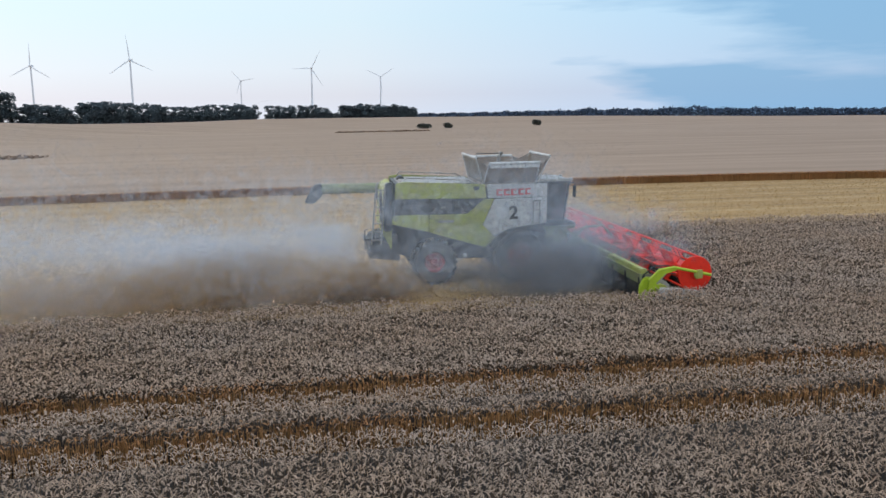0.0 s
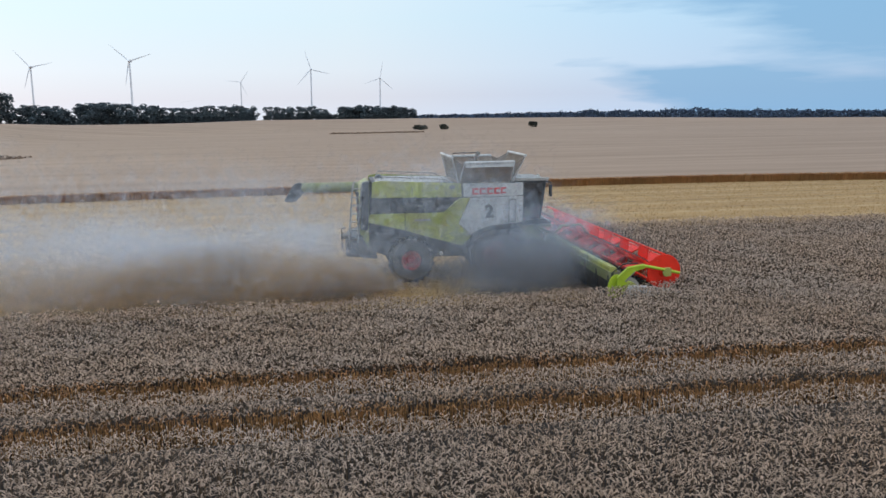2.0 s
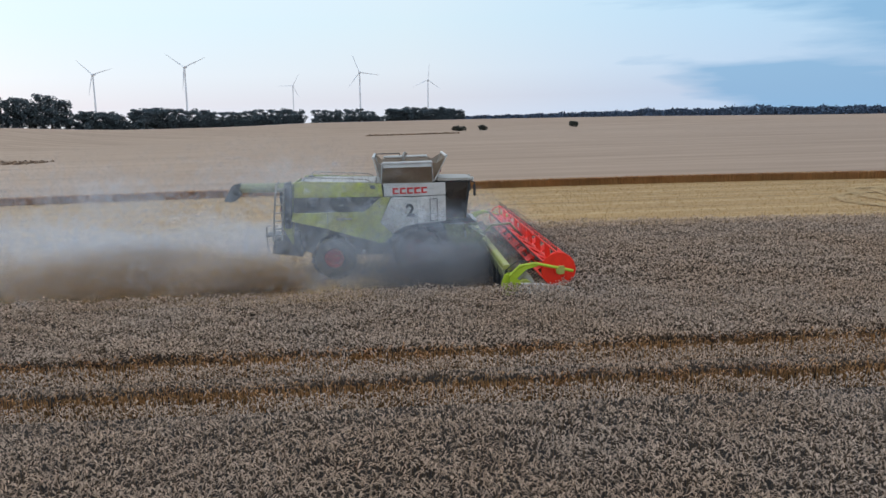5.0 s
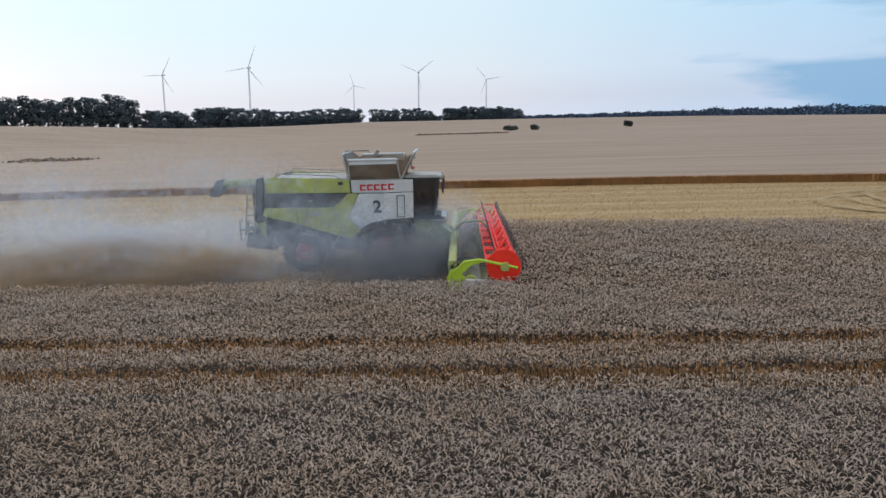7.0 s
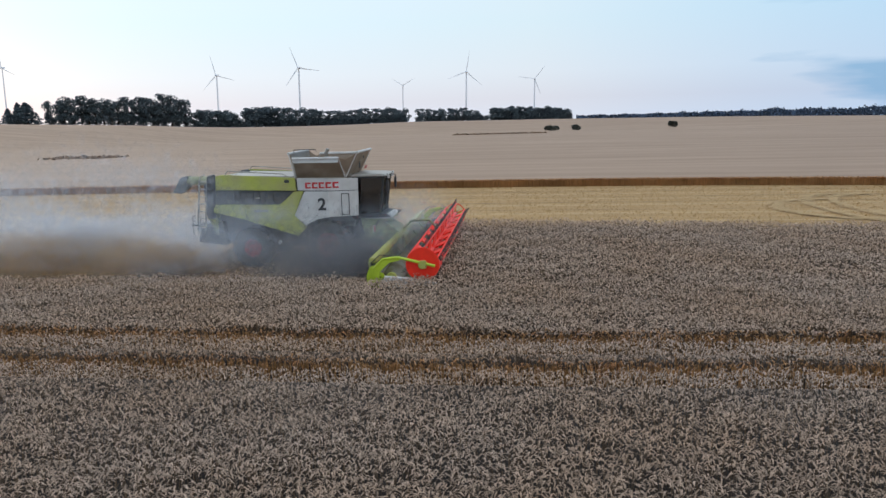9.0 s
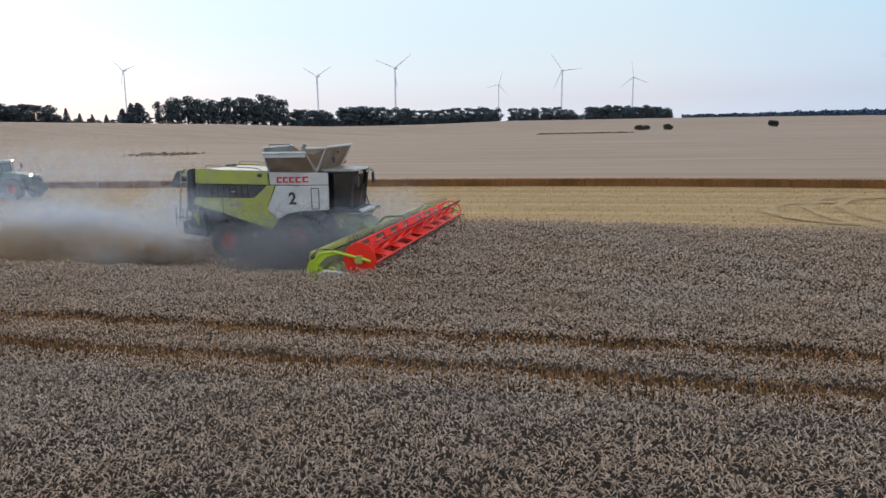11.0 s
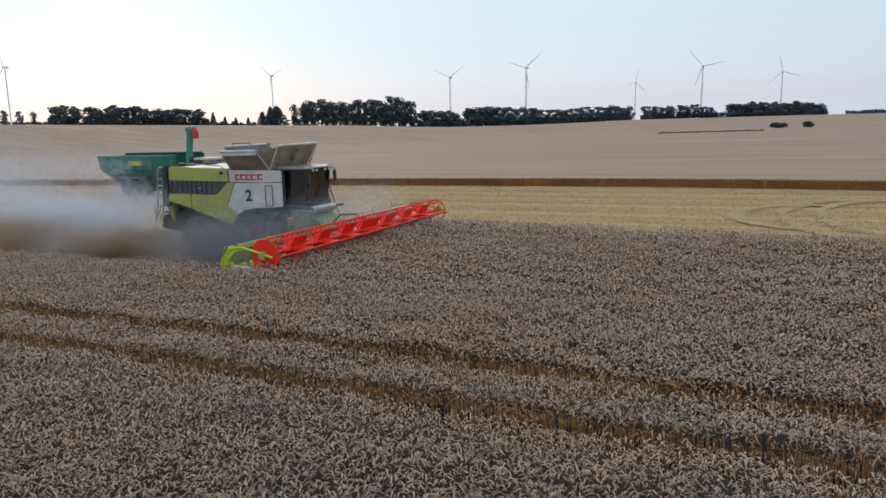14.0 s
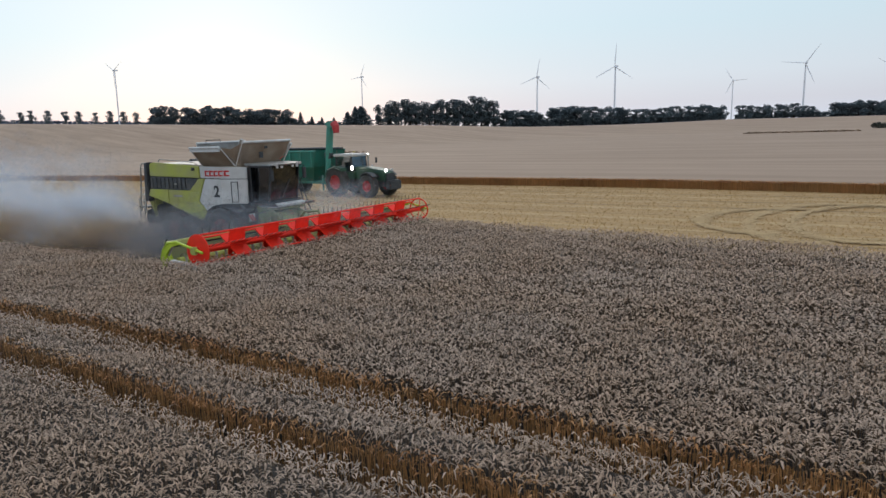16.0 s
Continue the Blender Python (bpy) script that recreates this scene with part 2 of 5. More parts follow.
M = {
    "soil": material("soil", (0.13, 0.09, 0.055), 0.9, scale=1.5, bump=0.6, bump_scale=14, vary=0.45),
    "stubble_ground": material("stubble_ground", (0.47, 0.29, 0.115), 0.95, scale=1.1, bump=0.5, bump_scale=9, vary=0.3, stretch=(0.10, 3.4, 1), alt=(0.33, 0.20, 0.08)),
    "pressed_straw": material("pressed_straw", (0.55, 0.37, 0.175), 0.95, scale=3.0, bump=0, vary=0.15, alt=(0.48, 0.31, 0.135)),
    "straw": material("straw", (0.53, 0.35, 0.155), 0.95, scale=2, bump=0.5, bump_scale=20, vary=0.3, stretch=(0.4, 2, 1)),
    "old_straw": material("old_straw", (0.24, 0.155, 0.07), 0.95, scale=2, bump=0.5, bump_scale=20, vary=0.4, stretch=(0.4, 2, 1)),
    "stubble": material("stubble", (0.50, 0.31, 0.12), 0.95, island=0.15, bump=0, scale=0.4, stretch=(0.15, 1.5, 1), translucent=0.5),
    "ear": material("ear", (0.46, 0.345, 0.26), 0.8, island=0.45, bump=0, scale=0.28, alt=(0.45, 0.31, 0.21), translucent=0.3, spec=0.25),
    "edge_ear": material("edge_ear", (0.50, 0.28, 0.12), 0.8, island=0.5, bump=0, scale=0.6, alt=(0.42, 0.19, 0.07), translucent=0.35),
    # inner stalks and leaves: straw colour darkened for the shade inside the stand
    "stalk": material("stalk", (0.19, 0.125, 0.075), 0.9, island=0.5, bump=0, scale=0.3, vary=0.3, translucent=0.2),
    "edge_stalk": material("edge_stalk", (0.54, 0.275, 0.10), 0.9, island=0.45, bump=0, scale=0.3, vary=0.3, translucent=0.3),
    # filling below the ears: the shade between plants is in this near-black colour
    "wheat_gap_shade": material("wheat_gap_shade", (0.035, 0.025, 0.018), 0.95, scale=14, bump=0.8, bump_scale=60, vary=0.5),
    "far_wheat": material("far_wheat", (0.40, 0.28, 0.195), 0.85, scale=0.32, bump=0.5, bump_scale=2.6, vary=0.3, stretch=(0.06, 1.0, 1), alt=(0.28, 0.188, 0.125), detail=9, spec=0.2),
    "wheat_top": material("wheat_top", (0.24, 0.175, 0.13), 0.9, scale=0.5, bump=0.8, bump_scale=12, vary=0.4, alt=(0.15, 0.105, 0.075), detail=9, spec=0.2),
    # tree leaves paler and bluer than foliage: aerial haze painted into them
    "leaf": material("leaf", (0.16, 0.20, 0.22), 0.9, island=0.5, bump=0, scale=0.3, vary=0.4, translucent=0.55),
    "bush_leaf": material("bush_leaf", (0.055, 0.06, 0.045), 0.9, island=0.5, bump=0, scale=0.3, vary=0.4),
    # leaves of the far wood, blued: distance haze is put into the colour
    "far_leaf_haze": material("far_leaf_haze", (0.045, 0.075, 0.125), 0.85, island=0.4, bump=0, scale=0.1, vary=0.3),
    "bark": material("bark", (0.06, 0.05, 0.045), 0.9, scale=4, bump=0.5),
    "lime": material("lime", (0.40, 0.42, 0.06), 0.45, scale=1.2, bump=0.05, vary=0.3, alt=(0.36, 0.33, 0.12)),
    "lime_dusty": material("lime_dusty", (0.24, 0.27, 0.10), 0.6, scale=1.2, bump=0.05, vary=0.3, alt=(0.27, 0.26, 0.15)),
    "lime_bright": material("lime_bright", (0.48, 0.60, 0.03), 0.4, scale=3.0, bump=0.05, vary=0.2),
    "white": material("white", (0.62, 0.60, 0.57), 0.45, scale=2.0, bump=0.05, vary=0.15, alt=(0.50, 0.47, 0.43)),
    "dark": material("dark", (0.035, 0.036, 0.038), 0.6, scale=5, bump=0.15, vary=0.4, alt=(0.058, 0.055, 0.052)),
    "grille": material("grille", (0.05, 0.052, 0.055), 0.5, scale=5, bump=0.4, bump_scale=30, vary=0.4, alt=(0.10, 0.09, 0.08)),
    "steel": material("steel", (0.42, 0.40, 0.37), 0.45, 0.6, scale=3, bump=0.1, vary=0.3, alt=(0.30, 0.26, 0.21)),
    "tank_inner": material("tank_inner", (0.40, 0.33, 0.26), 0.7, scale=1.6, bump=0.15, vary=0.35, alt=(0.28, 0.21, 0.15)),
    "red": material("red", (0.95, 0.035, 0.012), 0.55, scale=4, bump=0.05, vary=0.15, spec=0.3),
    "logo_red": material("logo_red", (0.60, 0.03, 0.03), 0.45, scale=4, bump=0.0, vary=0.1),
    "rim_red": material("rim_red", (0.50, 0.03, 0.03), 0.5, scale=4, bump=0.05, vary=0.3),
    "tyre": material("tyre", (0.028, 0.027, 0.026), 0.85, scale=8, bump=0.4, vary=0.4, alt=(0.06, 0.05, 0.04)),
    "tractor_green": material("tractor_green", (0.035, 0.085, 0.05), 0.4, scale=3, bump=0.05, vary=0.3),
    "cart_green": material("cart_green", (0.045, 0.27, 0.205), 0.5, scale=2, bump=0.08, vary=0.3, alt=(0.06, 0.21, 0.16)),
    "cart_yellow": material("cart_yellow", (0.55, 0.45, 0.10), 0.5, scale=2, bump=0.0, vary=0.2),
    "lamp": material("lamp", (1.0, 0.97, 0.9), 0.3, bump=0, vary=0.0, emit=14.0),
    "turbine": material("turbine", (0.80, 0.81, 0.84), 0.5, bump=0, scale=0.2, vary=0.1),
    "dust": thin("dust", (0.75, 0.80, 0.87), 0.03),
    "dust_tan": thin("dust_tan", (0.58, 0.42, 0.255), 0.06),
    # wheel dust, greyed: the gloom under the machine is in its colour
    "dust_shaded": thin("dust_shaded", (0.38, 0.375, 0.38), 0.03),
    "clear_glass": glass("tractor_glass", (0.55, 0.60, 0.62), 0.12),
    "glass": glass("cab_glass", (0.16, 0.19, 0.21), 0.15),
}


# ---- building helpers ----
def part(name, bm, mat, parent=None, label="", smooth=False):
    me = bpy.data.meshes.new(name)
    bmesh.ops.recalc_face_normals(bm, faces=bm.faces)
    bm.to_mesh(me)
    bm.free()
    me.materials.append(M[mat])
    if smooth:
        me.polygons.foreach_set("use_smooth", [True] * len(me.polygons))
    ob = new(name, me)
    if parent:
        ob.parent = parent
    if label:
        ob["label"] = label
    return ob


def thing(name, label, category, group="", kind="", at=None):
    ob = new(name)
    ob.empty_display_size = 0.3
    if at is not None:
        ob.matrix_basis = at
    return tagged(ob, label, category, group, kind)


def add_box(bm, lo, hi, bevel=0.0, m=None):
    r = bmesh.ops.create_cube(bm, size=1.0)["verts"]
    for v in r:
        v.co = Vector([lo[i] + (v.co[i] + 0.5) * (hi[i] - lo[i]) for i in range(3)])
    if bevel:
        ed = list({e for v in r for e in v.link_edges})
        r = bmesh.ops.bevel(bm, geom=ed, offset=bevel, segments=2, affect="EDGES")["verts"]
    if m:
        bmesh.ops.transform(bm, matrix=m, verts=list(set(r)))
    return bm


def box(lo, hi, bevel=0.0, m=None):
    return add_box(bmesh.new(), lo, hi, bevel, m)


def add_prism(bm, outline, y0, y1, bevel=0.0, top=None):
    """A slab whose outline (x, z) is drawn at y0 and y1; top: the outline at y1, if another."""
    a = [bm.verts.new((x, y0, z)) for x, z in outline]
    b = [bm.verts.new((x, y1, z)) for x, z in (top or outline)]
    n = len(a)
    bm.faces.new(a)
    bm.faces.new(b[::-1])
    for i in range(n):
        bm.faces.new((a[i], b[i], b[(i + 1) % n], a[(i + 1) % n]))
    if bevel:
        bmesh.ops.bevel(bm, geom=list({e for v in a + b for e in v.link_edges}), offset=bevel, segments=2, affect="EDGES")
    return bm


def prism(outline, y0, y1, bevel=0.0, top=None):
    return add_prism(bmesh.new(), outline, y0, y1, bevel, top)


def add_tube(bm, points, radius, sides=10, radius_end=None):
    pts = [Vector(p) for p in points]
    rings = []
    for i, p in enumerate(pts):
        d = (pts[min(i + 1, len(pts) - 1)] - pts[max(i - 1, 0)]).normalized()
        q = d.to_track_quat("Z", "Y")
        r = radius if radius_end is None else radius + (radius_end - radius) * i / (len(pts) - 1)
        rings.append([bm.verts.new(p + q @ Vector((r * math.cos(k * math.tau / sides), r * math.sin(k * math.tau / sides), 0))) for k in range(sides)])
    for a, b in zip(rings, rings[1:]):
        for k in range(sides):
            bm.faces.new((a[k], a[(k + 1) % sides], b[(k + 1) % sides], b[k]))
    bm.faces.new(rings[0][::-1])
    bm.faces.new(rings[-1])
    return bm


def tube(points, radius, sides=10, radius_end=None):
    return add_tube(bmesh.new(), points, radius, sides, radius_end)


def lathe(profile, sides=32, closed=False):
    """A body turned about the y axis from (radius, y) points."""
    bm = bmesh.new()
    rings = []
    for r, y in profile:
        rings.append([bm.verts.new((r * math.cos(k * math.tau / sides), y, r * math.sin(k * math.tau / sides))) for k in range(sides)])
    pairs = list(zip(rings, rings[1:])) + ([(rings[-1], rings[0])] if closed else [])
    for a, b in pairs:
        for k in range(sides):
            bm.faces.new((a[k], a[(k + 1) % sides], b[(k + 1) % sides], b[k]))
    if not closed:
        bm.faces.new(rings[0][::-1])
        bm.faces.new(rings[-1])
    return bm


def mesh_of_quads(name, verts, mats, index=None, quads=None):
    """A mesh from an array of corner points, four to a face; index: the material of each face."""
    v = np.ascontiguousarray(verts.reshape(-1, 3), dtype=np.float32)
    me = bpy.data.meshes.new(name)
    if quads is None:
        quads = np.arange(len(v), dtype=np.int32).reshape(-1, 4)
    q = np.ascontiguousarray(quads, dtype=np.int32)
    me.vertices.add(len(v))
    me.vertices.foreach_set("co", v.ravel())
    me.loops.add(q.size)
    me.loops.foreach_set("vertex_index", q.ravel())
    me.polygons.add(len(q))
    me.polygons.foreach_set("loop_start", np.arange(0, q.size, q.shape[1], dtype=np.int32))
    me.polygons.foreach_set("loop_total", np.full(len(q), q.shape[1], dtype=np.int32))
    for m in mats:
        me.materials.append(M[m])
    if index is not None:
        me.polygons.foreach_set("material_index", np.ascontiguousarray(index, dtype=np.int32))
    me.update(calc_edges=True)
    return me


def wheel(name, radius, width, rim_radius, parent, at, rim_mat="rim_red", lugs=22):
    """A lugged farm tyre with a dished rim, turning about y; near face towards -y."""
    r, w = radius, width / 2
    prof = [(rim_radius, -w * 0.8), (rim_radius * 1.12, -w * 0.95), (r * 0.86, -w), (r * 0.97, -w * 0.82), (r, -w * 0.4), (r, w * 0.4), (r * 0.97, w * 0.82), (r * 0.86, w), (rim_radius * 1.12, w * 0.95), (rim_radius, w * 0.8)]
    me_bm = lathe(prof, 36, closed=True)
    for k in range(lugs):
        for side in (-1, 1):
            a = (k + (0.5 if side > 0 else 0)) * math.tau / lugs
            m = Matrix.Rotation(-a, 4, "Y") @ Matrix.Translation((0, 0, r)) @ Matrix.Rotation(side * radians(32), 4, "Z")
            add_box(me_bm, (-0.03, -w * 0.05 if side > 0 else -w * 0.95, -0.03), (0.03, w * 0.95 if side > 0 else w * 0.05, 0.035), 0, m)
    ob = part(name, me_bm, "tyre", parent)
    ob.location = at
    rim = lathe([(0.02, -w * 0.35), (rim_radius * 0.35, -w * 0.4), (rim_radius * 0.45, -w * 0.25), (rim_radius * 0.8, -w * 0.3), (rim_radius * 0.92, -w * 0.78), (rim_radius * 1.03, -w * 0.8), (rim_radius * 1.03, w * 0.8), (0.02, w * 0.8)], 28)
    part("rim", rim, rim_mat, ob, "red steel rim")
    bolt = None
    for k in range(8):
        a = k * math.tau / 8
        p = Vector((rim_radius * 0.6 * math.cos(a), -w * 0.36, rim_radius * 0.6 * math.sin(a)))
        if bolt is None:
            b = part("wheel_bolt", tube([(0, 0, 0), (0, w * 0.15, 0)], 0.022, 6), "dark", ob)
            bolt = b.data
        else:
            b = new("wheel_bolt", bolt)
            b.parent = ob
        b.location = p
    return ob


# ---- land ----
def lerp_table(table, v):
    return np.interp(v, [a for a, _ in table], [b for _, b in table])


SKYLINE = ((-100, 1.5), (-64, 1.1), (-56, 0.82), (-40, 0.20), (-30, -0.18), (-24, -0.53), (-16, -0.58), (-10, -0.46), (2, -0.53), (15, -0.66), (28, -0.88), (38, -0.93), (100, -1.2))


def land(x, y):
    """Height of the bare land: level round the machines, a shallow dip, then a low rise to the trees."""
    x, y = np.asarray(x, dtype=float), np.asarray(y, dtype=float)
    dx, dy = x - 28.0, y + 0.0
    r = np.hypot(dx, dy)
    az = np.degrees(np.arctan2(dx, np.maximum(dy, 1e-3)))
    far = 5.4 + r * np.tan(np.radians(lerp_table(SKYLINE, az)))
    s = np.clip((r - lerp_table(((-32, 215), (-4, 325)), az)) / 105.0, 0, 1)
    s = s * s * (3 - 2 * s)
    dip = -2.3 * np.exp(-((r - 310.0) / 130.0) ** 2)
    return dip * (1 - s) + far * s * np.where(dy > 0, 1.0, 0.0) + 0.0


def grid_object(name, xs, ys, lift, mat, jitter=0.0):
    X, Y = np.meshgrid(xs, ys)
    Z = land(X, Y) + lift
    if jitter:
        Z = Z + np.random.default_rng(3).normal(0, jitter, Z.shape)
    v = np.stack([X, Y, Z], -1).reshape(-1, 3)
    n, m = len(xs), len(ys)
    i = (np.arange(m - 1)[:, None] * n + np.arange(n - 1)[None, :]).ravel()
    q = np.stack([i, i + 1, i + n + 1, i + n], -1)
    me = mesh_of_quads(name, v, [mat], quads=q)
    me.polygons.foreach_set("use_smooth", [True] * len(me.polygons))
    return new(name, me)


def spaced(*stops):
    out = []
    for a, b, n in stops:
        out.extend(np.linspace(a, b, n, endpoint=False))
    return np.array(out + [stops[-1][1]])


ground = tagged(grid_object("ground", spaced((-4000, -600, 12), (-600, -60, 30), (-60, 110, 40), (110, 600, 25), (600, 4000, 12)), spaced((-800, -40, 8), (-40, 60, 30), (60, 560, 60), (560, 4500, 24)), 0.0, "stubble_ground"), "bare stubble ground with straw-coloured soil", "ground", kind="structure")



def edge_y(x):
    """Where the standing wheat begins again behind the cut strip."""
    u = (np.asarray(x, dtype=float) - 24.0) / 30.0
    return 55.2 - u * u * np.where(u > 0, 3.0, 0.6)


TRAM = ((11.95, 12.58), (13.85, 14.50))   # wheel tracks through the near wheat
CUT_Y0 = 20.0                           # the near side of the strip that the header takes
WHEAT_H = 0.75


def strip_y(x):
    """The far side of the uncut wheat ahead of the machine."""
    return np.interp(x, (12, 25, 31, 38, 43, 48, 58), (32.2, 32.1, 31.5, 30.6, 30.1, 29.4, 28.4))


def near_y(x):
    """The near side of the closely built stand of wheat, over which the camera flies."""
    return np.interp(x, (-3, 4, 10, 18, 35, 43, 50), (9.0, 8.6, 7.2, 5.8, 5.8, 7.6, 8.6))


def bend(x, y):
    """Side shift of the drill rows and wheel tracks, which wander a little."""
    s = np.interp(x, (-12, -3, 2, 10, 26, 33, 37, 41, 56), (-0.3, -0.22, -0.1, 0.02, 0.04, 0.25, 0.2, 0.08, 0.05))
    return s * np.clip(1.6 - np.abs(np.asarray(y) - 13.2) / 3.2, 0, 1)


def strip(name, x0, x1, y0, y1, lift, mat, label, category, seed):
    """A long strip of ground with ragged edges."""
    rng = np.random.default_rng(seed)
    xs = np.arange(x0, x1, 0.4)
    a = y0 + np.cumsum(rng.normal(0, 0.012, len(xs))) * 0.3 + rng.normal(0, 0.02, len(xs))
    b = y1 + np.cumsum(rng.normal(0, 0.012, len(xs))) * 0.3 + rng.normal(0, 0.02, len(xs))
    a, b = a + bend(xs, a), b + bend(xs, b)
    v = np.concatenate([np.stack([xs, a, land(xs, a) + lift], -1), np.stack([xs, b, land(xs, b) + lift], -1)])
    n = len(xs)
    i = np.arange(n - 1)
    me = mesh_of_quads(name, v, [mat], quads=np.stack([i, i + 1, i + n + 1, i + n], -1))
    return tagged(new(name, me), label, category, kind="structure")


for k, (ya, yb) in enumerate(TRAM):
    strip("wheel_track", -14, 54, ya - 0.3, yb + 0.3, 0.012, "soil", "dark bare soil of a wheel track through the wheat", "wheel track", 80 + k)
for k, (yy, ww) in enumerate(((33.4, 0.35), (34.3, 0.16), (36.3, 0.4), (37.4, 0.14), (39.2, 0.7), (41.0, 0.16), (43.0, 0.8), (44.6, 0.14), (46.2, 0.5), (47.5, 0.18), (49.0, 0.8), (51.0, 0.15), (52.4, 0.5))):
    strip("straw_row", -34, 70, yy, yy + ww, 0.010, "old_straw" if k % 2 else "straw", "thin dark wheel mark in the stubble" if k % 2 else "row of loose pale straw left on the stubble", "straw", 90 + k)


def turning_marks(arcs):
    """Pale curved tracks of a turning machine: straw pressed flat along half ellipses (centre, radii)."""
    rng = np.random.default_rng(97)
    quads = []
    for cx, cy, rx, ry in arcs:
        n = 2200
        a = np.radians(rng.uniform(78, 282, n))
        off = np.clip(rng.normal(0, 0.22, n), -0.6, 0.6) * (1 + 0.4 * np.sin(a * 3.0 + cx))
        p = np.stack([cx + (rx + off) * np.cos(a), cy + (ry + off) * np.sin(a), rng.uniform(0.016, 0.03, n)], -1)
        turn = np.arctan2(ry * np.cos(a), -rx * np.sin(a)) + rng.normal(0, 0.35, n)
        along = np.stack([np.cos(turn), np.sin(turn), rng.normal(0, 0.03, n)], -1) * rng.uniform(0.06, 0.16, n)[:, None]
        across = np.stack([-np.sin(turn), np.cos(turn), np.zeros(n)], -1) * rng.uniform(0.012, 0.03, n)[:, None]
        quads.append(np.stack([p - along - across, p + along - across, p + along + across, p - along + across], 1))
    me = mesh_of_quads("pressed_straw", np.concatenate(quads), ["pressed_straw"])
    tagged(new("pressed_straw", me), "pale straw pressed flat along curved wheel marks", "straw", kind="stuff")


turning_marks(((45.0, 41.0, 3.1, 6.4), (46.6, 41.3, 3.1, 6.0), (43.0, 40.6, 3.2, 4.2)))


# far standing wheat: one sheet lifted to the height of the ears, with a cut face to the stubble strip
def far_wheat():
    xs = spaced((-4000, -500, 14), (-500, -60, 40), (-60, 110, 90), (110, 600, 40), (600, 4000, 14))
    ts = np.concatenate([[0.0], np.geomspace(0.4, 4400, 90)])
    X, T = np.meshgrid(xs, ts)
    Y = edge_y(np.clip(X, -60, 110)) + T
    Z = land(X, Y) + 0.50
    v = np.stack([X, Y, Z], -1)
    face = np.stack([xs, edge_y(np.clip(xs, -60, 110)), land(xs, edge_y(np.clip(xs, -60, 110))) - 0.02], -1)[None]
    v = np.concatenate([face, v]).reshape(-1, 3)
    n, m = len(xs), len(ts) + 1
    i = (np.arange(m - 1)[:, None] * n + np.arange(n - 1)[None, :]).ravel()
    me = mesh_of_quads("wheat_field", v, ["far_wheat", "edge_stalk"], np.where(np.arange(len(i)) < n - 1, 1, 0), np.stack([i, i + 1, i + n + 1, i + n], -1))
    return tagged(new("wheat_field", me), "wide field of ripe pale standing wheat reaching the trees", "wheat field", kind="stuff")


far_wheat()


def plants(rng, x, y, z0, height, width, full):
    """Corner points, faces and material index of wheat plants: a drooping ear in two faces each, and for some a stalk and a bent leaf."""
    n = len(x)
    yaw = rng.uniform(0, math.tau, n)
    c, s = np.cos(yaw), np.sin(yaw)
    h = height * rng.normal(1.0, 0.07, n)
    lean = rng.normal(0, 0.05, n)
    top = np.stack([x + lean * c, y + lean * s, z0 + h], -1)
    droop = rng.uniform(0.15, 1.1, n)
    el = rng.uniform(0.055, 0.095, n)
    d = np.stack([c, s, np.zeros(n)], -1)
    side = np.stack([-s, c, np.zeros(n)], -1) * (width * rng.uniform(0.8, 1.3, n))[:, None]
    up = np.array([0, 0, 1.0])
    mid = top + d * (el * (0.3 + 0.4 * droop))[:, None] + up * (el * (0.55 - 0.35 * droop))[:, None]
    tip = mid + d * (el * (0.2 + 0.7 * droop))[:, None] + up * (el * (0.5 - 1.15 * droop))[:, None]
    ear = np.stack([top - side * 0.5, top + side * 0.5, mid + side, mid - side, tip + side * 0.35, tip - side * 0.35], 1)
    k = np.arange(n)[:, None] * 6
    faces, idx = [k + np.array([0, 1, 2, 3]), k + np.array([3, 2, 4, 5])], [np.zeros(2 * n)]
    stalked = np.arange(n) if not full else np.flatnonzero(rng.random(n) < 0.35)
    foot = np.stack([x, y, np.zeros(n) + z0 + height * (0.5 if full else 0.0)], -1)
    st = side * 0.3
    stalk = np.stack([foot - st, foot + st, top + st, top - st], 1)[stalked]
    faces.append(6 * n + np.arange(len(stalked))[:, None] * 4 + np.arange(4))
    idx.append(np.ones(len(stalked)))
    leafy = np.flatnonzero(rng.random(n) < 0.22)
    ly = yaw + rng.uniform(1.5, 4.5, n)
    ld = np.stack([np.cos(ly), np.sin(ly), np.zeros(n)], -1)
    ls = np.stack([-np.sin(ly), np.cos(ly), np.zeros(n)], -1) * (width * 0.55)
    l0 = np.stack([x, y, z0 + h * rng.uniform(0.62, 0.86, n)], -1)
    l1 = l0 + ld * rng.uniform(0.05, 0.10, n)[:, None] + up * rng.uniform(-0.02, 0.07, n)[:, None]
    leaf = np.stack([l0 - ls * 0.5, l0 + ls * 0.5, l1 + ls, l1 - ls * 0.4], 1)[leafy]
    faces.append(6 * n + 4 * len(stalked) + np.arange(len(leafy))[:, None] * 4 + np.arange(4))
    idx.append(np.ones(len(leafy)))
    return np.concatenate([ear.reshape(-1, 3), stalk.reshape(-1, 3), leaf.reshape(-1, 3)]), np.concatenate(faces), np.concatenate(idx)


